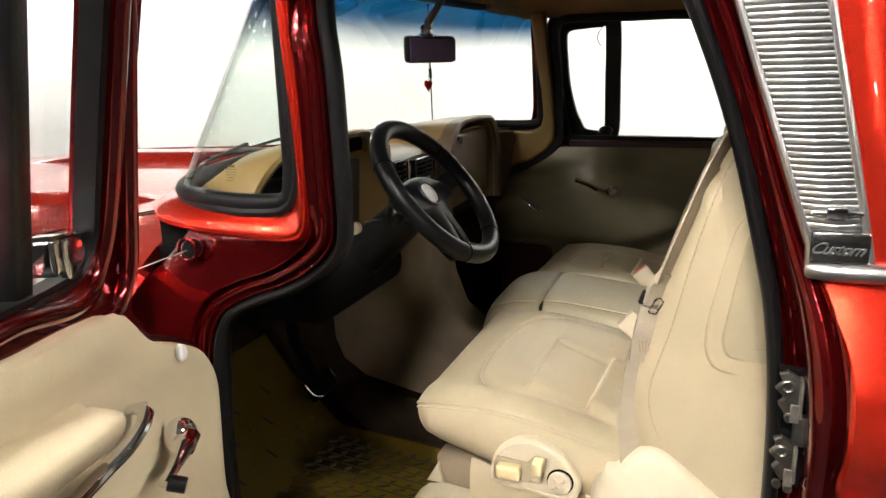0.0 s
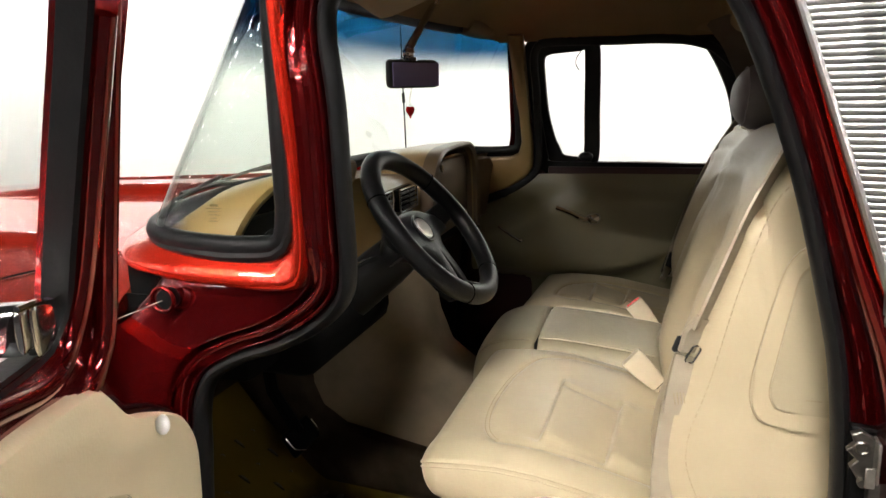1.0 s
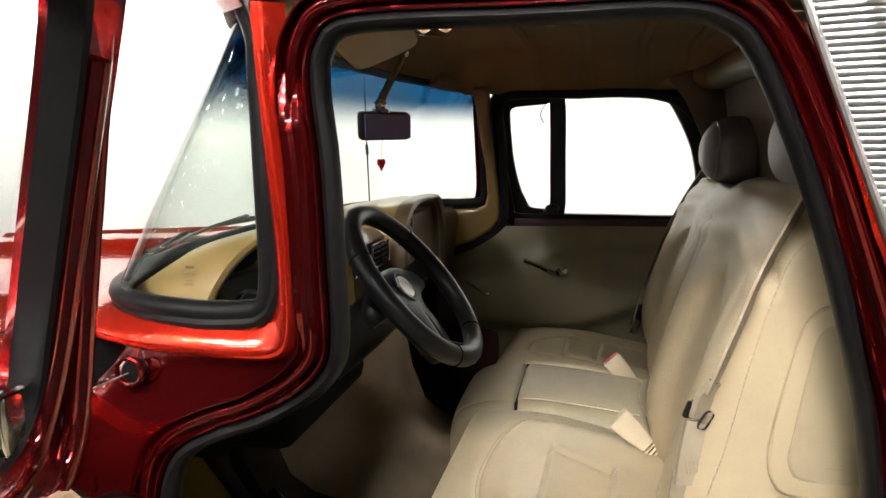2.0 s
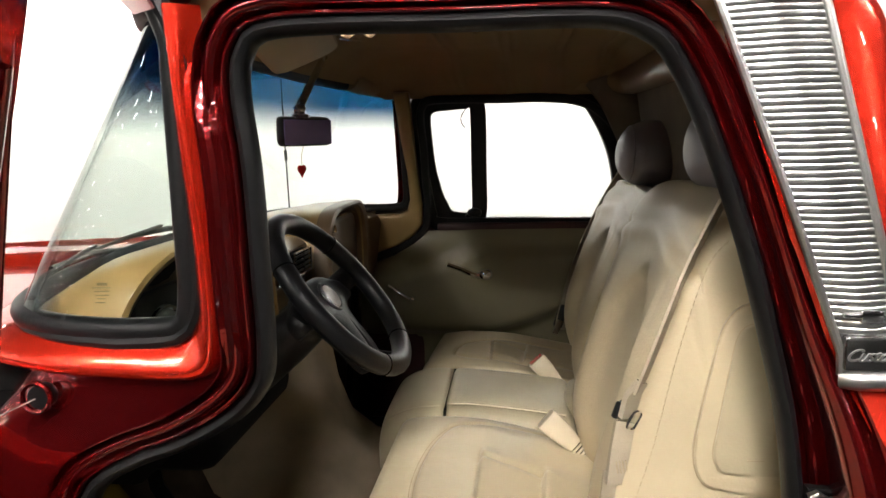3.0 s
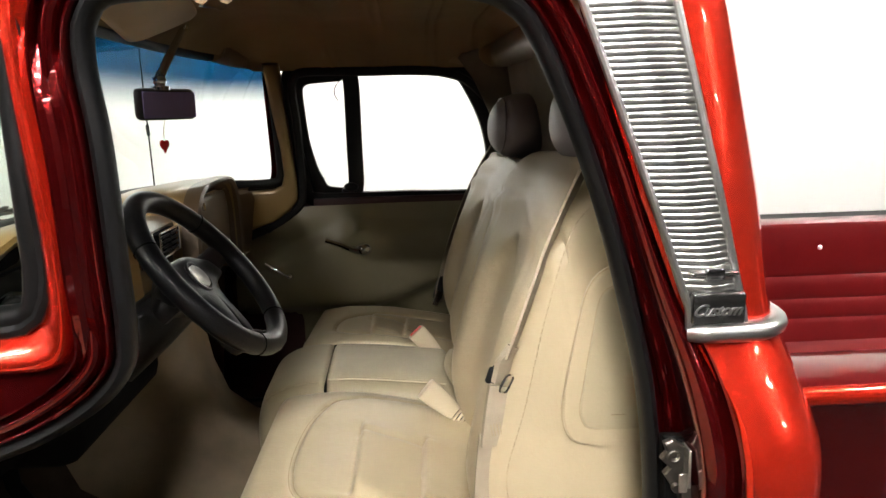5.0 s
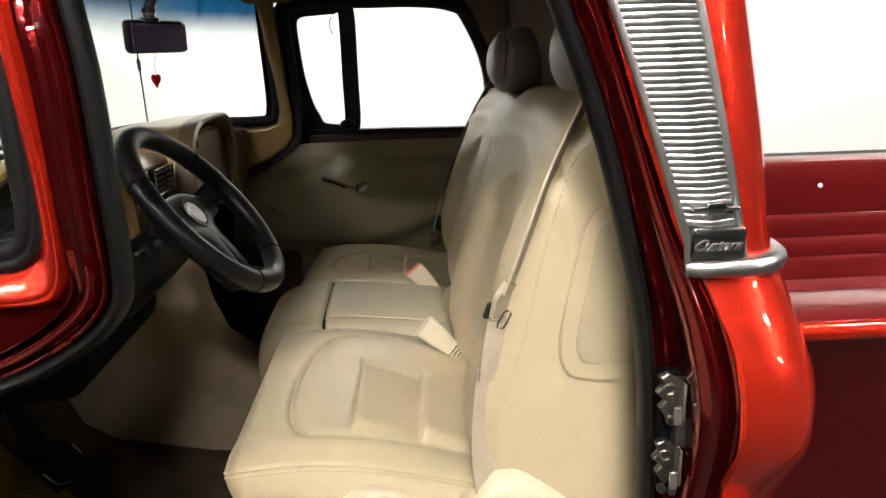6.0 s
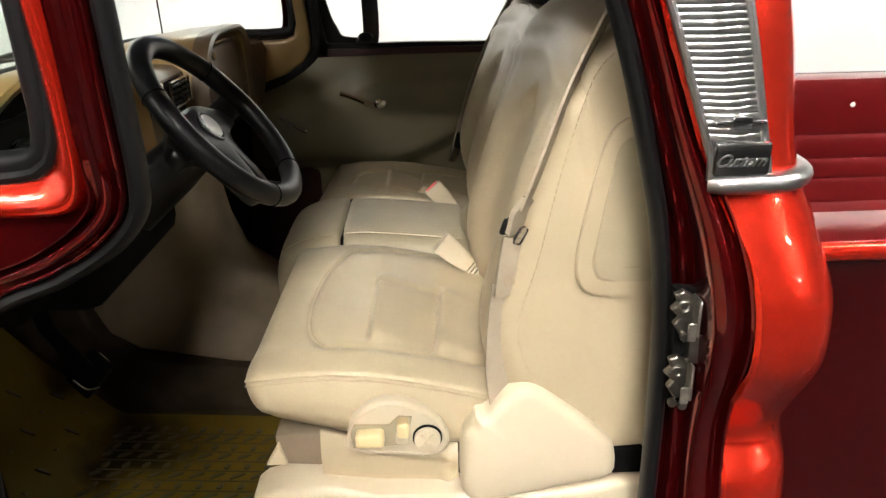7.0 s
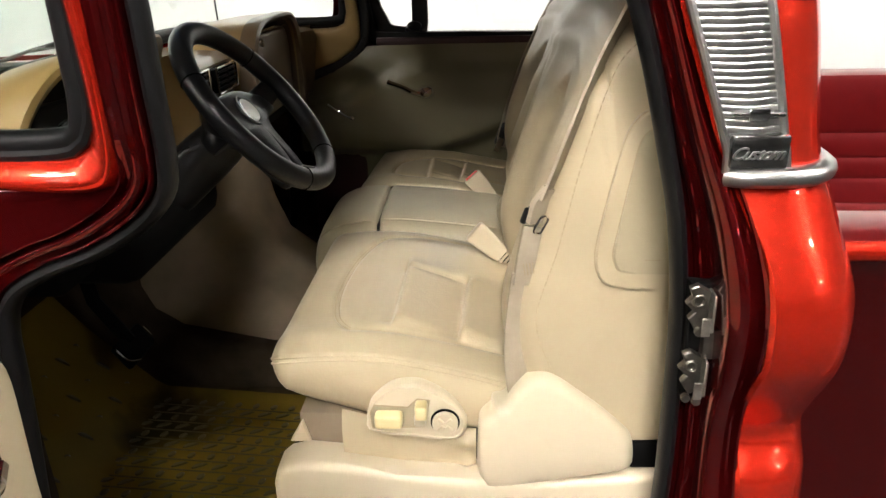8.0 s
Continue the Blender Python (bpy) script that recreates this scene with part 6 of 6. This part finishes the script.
def strap(points, width, side, thick=0.0016, n=30):
    """A flat band along points; side: direction of its width."""
    P = curve(points, n)
    sd = Vector(side).normalized()
    secs = []
    for i, p in enumerate(P):
        t = (P[min(i + 1, n - 1)] - P[max(i - 1, 0)]).normalized()
        w = (sd - t * sd.dot(t)).normalized()
        u = t.cross(w)
        secs.append([p + w * width / 2 * a + u * thick * b for a, b in ((-1, -1), (1, -1), (1, 1), (-1, 1))])
    return loft(secs, ring=True, caps=True)


part("shoulder_strap", strap([(-0.040, 0.150, 1.610), (-0.066, 0.160, 1.555), (-0.093, 0.163, 1.498), (-0.118, 0.163, 1.442), (-0.144, 0.163, 1.369), (-0.158, 0.166, 1.327), (-0.170, 0.172, 1.290)], 0.040, (0.45, 0.88, -0.05)), WEBBING, belt, "beige webbing")
part("strap_twist", strap([(-0.167, 0.168, 1.302), (-0.178, 0.170, 1.285), (-0.182, 0.171, 1.268), (-0.185, 0.172, 1.255)], 0.024, (0.8, 0.5, 0.3), 0.004, 16), WEBBING, belt, "bunched fold of webbing")
part("tongue", move(rbox(-0.007, 0.007, -0.0025, 0.0025, -0.012, 0.012, 0.002, 2), pose(-0.192, 0.174, 1.264, 8, 28, 20)), CHROME, belt, "chrome belt tongue")
part("tongue_grip", move(rbox(-0.004, 0.004, -0.004, 0.004, -0.011, 0.011, 0.003, 3), pose(-0.197, 0.172, 1.264, 8, 18, 30)), BLACK, belt, "black tongue grip")
part("ring", move(tube(curve([(a, 0, b) for a, b in ((-0.005, -0.011), (0.005, -0.011), (0.006, 0.0), (0.005, 0.011), (-0.005, 0.011), (-0.006, 0.0))], 24, True), 0.0017, 6, True), pose(-0.178, 0.160, 1.256, 10, 25, 25)), CHROME, belt, "chrome slotted ring")
part("stitched_tab", strap([(-0.187, 0.170, 1.250), (-0.192, 0.166, 1.225), (-0.196, 0.163, 1.200), (-0.199, 0.163, 1.172)], 0.026, (0.93, 0.3, 0.2), 0.0034, 16), WEBBING, belt, "doubled and stitched belt end")
for q in range(4):
    part("tab_stitch", tube([(-0.199 + 0.0040 * q, 0.1585 + 0.001 * q, 1.203), (-0.1965 + 0.0040 * q, 0.1585 + 0.001 * q, 1.187)], 0.0007, 4), SEAM, belt)
part("lap_strap", strap([(-0.196, 0.170, 1.185), (-0.202, 0.166, 1.130), (-0.205, 0.163, 1.080), (-0.203, 0.160, 1.040), (-0.198, 0.162, 1.000), (-0.194, 0.174, 0.955)], 0.036, (0.95, 0.28, 0.15)), WEBBING, belt, "beige webbing")

fbelt = thing("seat_belt", "beige seat belt hanging beside the passenger backrest", "seat belt", "seat belts")
part("shoulder_strap", strap([(0.02, 1.40, 1.56), (-0.055, 1.405, 1.435), (-0.105, 1.41, 1.335), (-0.150, 1.41, 1.215), (-0.184, 1.405, 1.095), (-0.196, 1.40, 1.035)], 0.040, (0.75, 0.6, 0.2)), WEBBING, fbelt, "beige webbing")
part("latch_plate", move(rbox(-0.010, 0.010, -0.004, 0.004, -0.022, 0.022, 0.003, 2), pose(-0.203, 1.39, 1.045, 0, 25, 20)), CHROME, fbelt, "chrome belt tongue")
part("anchor_boot", move(rbox(-0.014, 0.014, -0.008, 0.008, -0.035, 0.035, 0.006, 2), pose(-0.193, 1.40, 1.075, 0, 18, 10)), BLACK, fbelt, "black plastic anchor boot")


def buckle(red, foot, axis, wide):
    t = thing("belt_buckle", "beige plastic belt buckle on a ribbed stalk" + (" with red button" if red else ", button hidden"), "belt buckle", "belt buckles")
    a = Vector(axis).normalized()
    w = Vector(wide)
    w = (w - a * a.dot(w)).normalized()
    secs = []
    for z, hw, ht in ((0.0, 0.013, 0.008), (0.002, 0.0155, 0.0095), (0.020, 0.0185, 0.011), (0.045, 0.0215, 0.0125), (0.070, 0.0225, 0.0125), (0.074, 0.0215, 0.0115), (0.0755, 0.019, 0.009)):
        ring = []
        for i in range(32):
            q = 2 * math.pi * i / 32
            c, d = math.cos(q), math.sin(q)
            ring.append((hw * abs(c) ** 0.35 * (1 if c > 0 else -1), ht * abs(d) ** 0.35 * (1 if d > 0 else -1), z))
        secs.append(ring)
    part("housing", loft(secs, ring=True, caps=True), PLASTIC, t, "beige plastic housing")
    if red:
        frame_pts = [(0.0165, 0.0065), (-0.0165, 0.0065), (-0.0165, -0.0065), (0.0165, -0.0065)]
        part("release_button", tube([(p, q, 0.0755) for p, q in frame_pts], 0.0019, 6, True), REDPLASTIC, t, "red rim of the release button")
    for q in range(6):
        part("rib", rbox(-0.0145 + 0.0004 * q, 0.0145 - 0.0004 * q, -0.009, 0.009, -0.0070 - 0.0075 * q, -0.0020 - 0.0075 * q, 0.0016, 2), PLASTIC, t)
    part("stalk", rbox(-0.009, 0.009, -0.006, 0.006, -0.075, 0.004, 0.003, 2), HOLLOW, t, "dark stalk")
    t.matrix_basis = Matrix.Translation(foot) @ Matrix((w, a.cross(w), a)).transposed().to_4x4()
    return t


buckle(False, (-0.213, 0.600, 1.028), (-0.73, 0.02, 0.68), (0.60, 0.25, 0.70))
buckle(True, (-0.2275, 0.950, 1.026), (-0.65, 0.02, 0.76), (0.70, 0.20, 0.62))

# ---------------------------------------------------------------- pedals and mat
pedal = thing("brake_pedal", "black rubber brake pedal with a bright rim", "pedal")
PM = pose(-0.905, 0.458, 0.905, 0, -35, 0)
part("pad", move(rbox(-0.007, 0.007, -0.050, 0.050, -0.026, 0.026, 0.006, 2), PM), HOLLOW, pedal, "black rubber pad")
part("rim", move(tube(curve([(0.006, -0.050, 0.018), (0.007, -0.046, -0.010), (0.007, -0.020, -0.026)], 12), 0.0017, 6), PM), CHROME, pedal, "worn bright pedal edge")
part("rim", move(tube(curve([(0.006, 0.036, -0.026), (0.007, 0.050, -0.014), (0.006, 0.051, 0.012)], 12), 0.0015, 6), PM), CHROME, pedal, "worn bright pedal edge")
part("arm", tube([(-0.91, 0.458, 0.915), (-0.96, 0.455, 1.0), (-0.98, 0.450, 1.20)], 0.013, 8), HOLLOW, pedal, "black pedal arm")

fmat = thing("floor_mat", "mustard tan rubber floor mat with leaf-shaped treads", "floor mat")


def mat_z(x):
    return interp(-x, [0.5, 0.90, 0.96, 1.02, 1.09], [0.726, 0.755, 0.815, 0.872, 0.96])


def mat_sheet():
    secs = []
    for i in range(25):
        x = -0.56 - 0.53 * i / 24
        row = []
        for k in range(21):
            y = 0.105 + 0.425 * k / 20
            lip = 0.012 * (1 if k in (0, 20) else 0) + 0.012 * (1 if i in (0, 24) else 0)
            row.append((x, y, mat_z(x) + 0.004 + min(lip, 0.012)))
        secs.append(row)
    return loft(secs)


part("sheet", mat_sheet(), MAT, fmat, "mustard tan rubber sheet")

def leaf_mesh(name, length, width, bend):
    bm = bmesh.new()
    ring = []
    for i in range(10):
        a = 2 * math.pi * i / 10
        x = length / 2 * math.cos(a)
        ring.append((x, width / 2 * math.sin(a) * (1 - 0.3 * math.cos(a)) + bend * (1 - (2 * x / length) ** 2), 0))
    base = [bm.verts.new((x, y, 0)) for x, y, z in ring]
    top = [bm.verts.new((x * 0.8, y * 0.8, 0.0035)) for x, y, z in ring]
    for i in range(10):
        bm.faces.new((base[i], base[(i + 1) % 10], top[(i + 1) % 10], top[i]))
    bm.faces.new(top)
    me_ = bpy.data.meshes.new(name)
    bm.to_mesh(me_)
    bm.free()
    me_.materials.append(MAT_DK)
    return me_


long_leaf, short_leaf = leaf_mesh("tread_leaf", 0.031, 0.0095, 0.002), leaf_mesh("tread_leaf", 0.018, 0.0115, 0.0)
for r in range(15):
    y = 0.125 + 0.0265 * r
    part("tread_line", tube([(x, y - 0.013, mat_z(x) + 0.005) for x in (-0.58, -0.70, -0.80, -0.89)], 0.0014, 5), MAT_DK, fmat)
    for c in range(9):
        x = -0.595 - 0.0355 * c - 0.012 * (r % 2)
        lf = new("tread_leaf", long_leaf if r % 2 else short_leaf)
        lf.parent = fmat
        lf.matrix_basis = pose(x, y, mat_z(x) + 0.0036, 0, 0, 28 if r % 2 else 62)
for r in range(7):
    for c in range(3):
        x = -0.945 - 0.042 * c
        y = 0.15 + 0.055 * r
        lf = new("tread_leaf", long_leaf)
        lf.parent = fmat
        lf.matrix_basis = pose(x, y, mat_z(x) + 0.0045, 0, 45, 25 if (r + c) % 2 else 110)

# ---------------------------------------------------------------- antenna, wipers, cowl fittings
ant = thing("antenna", "thin black radio antenna on the cowl", "antenna")
part("base", tube([(-1.00, 1.41, 1.36), (-0.998, 1.41, 1.405)], 0.006, 10, taper=[1.2, 0.7]), BLACK, ant)
part("mast", tube([(-0.998, 1.41, 1.40), (-1.0, 1.405, 1.62), (-1.0, 1.40, 1.86)], 0.0022, 6), BLACK, ant)
part("collar", tube([(-0.999, 1.406, 1.545), (-1.0, 1.405, 1.575)], 0.005, 8), BLACK, ant)


def wiper(label, pts, blade):
    t = thing("windshield_wiper", label, "wiper", "windshield wipers")
    part("arm", tube(pts, 0.005, 8, taper=[1.6, 1.2, 0.8]), BLACK, t, "black wiper arm")
    part("blade", tube(blade, 0.006, 6, flat=0.5), RUBBER, t, "black rubber blade")
    return t


wiper("black windshield wiper resting near the driver side", [(-1.06, 0.60, 1.40), (-1.02, 0.42, 1.425), (-0.975, 0.25, 1.43)], [(-1.0, 0.40, 1.44), (-0.965, 0.22, 1.425), (-0.93, 0.14, 1.412)])
wiper("black windshield wiper resting near the passenger side", [(-1.065, 0.95, 1.405), (-1.05, 0.75, 1.425), (-1.045, 0.58, 1.43)], [(-1.05, 0.72, 1.435), (-1.045, 0.58, 1.43), (-1.035, 0.46, 1.425)])

strap_rod = thing("door_check_rod", "thin metal door check rod in a round grommet", "check rod")
part("grommet", disc((-0.861, 0.052, 1.319), (0.2, -1, 0), 0.015, 0.012, 20), BLACK, strap_rod, "round black grommet")
part("grommet_ring", tube([(-0.863 + 0.017 * math.cos(a), 0.039, 1.319 + 0.017 * math.sin(a)) for a in (2 * math.pi * i / 24 for i in range(24))], 0.003, 6, True), PAINT_IN, strap_rod)
part("rod", tube([(-0.861, 0.035, 1.319), (-0.91, -0.02, 1.30), (-0.955, -0.05, 1.285)], 0.0008, 6), STEEL, strap_rod, "thin steel rod")
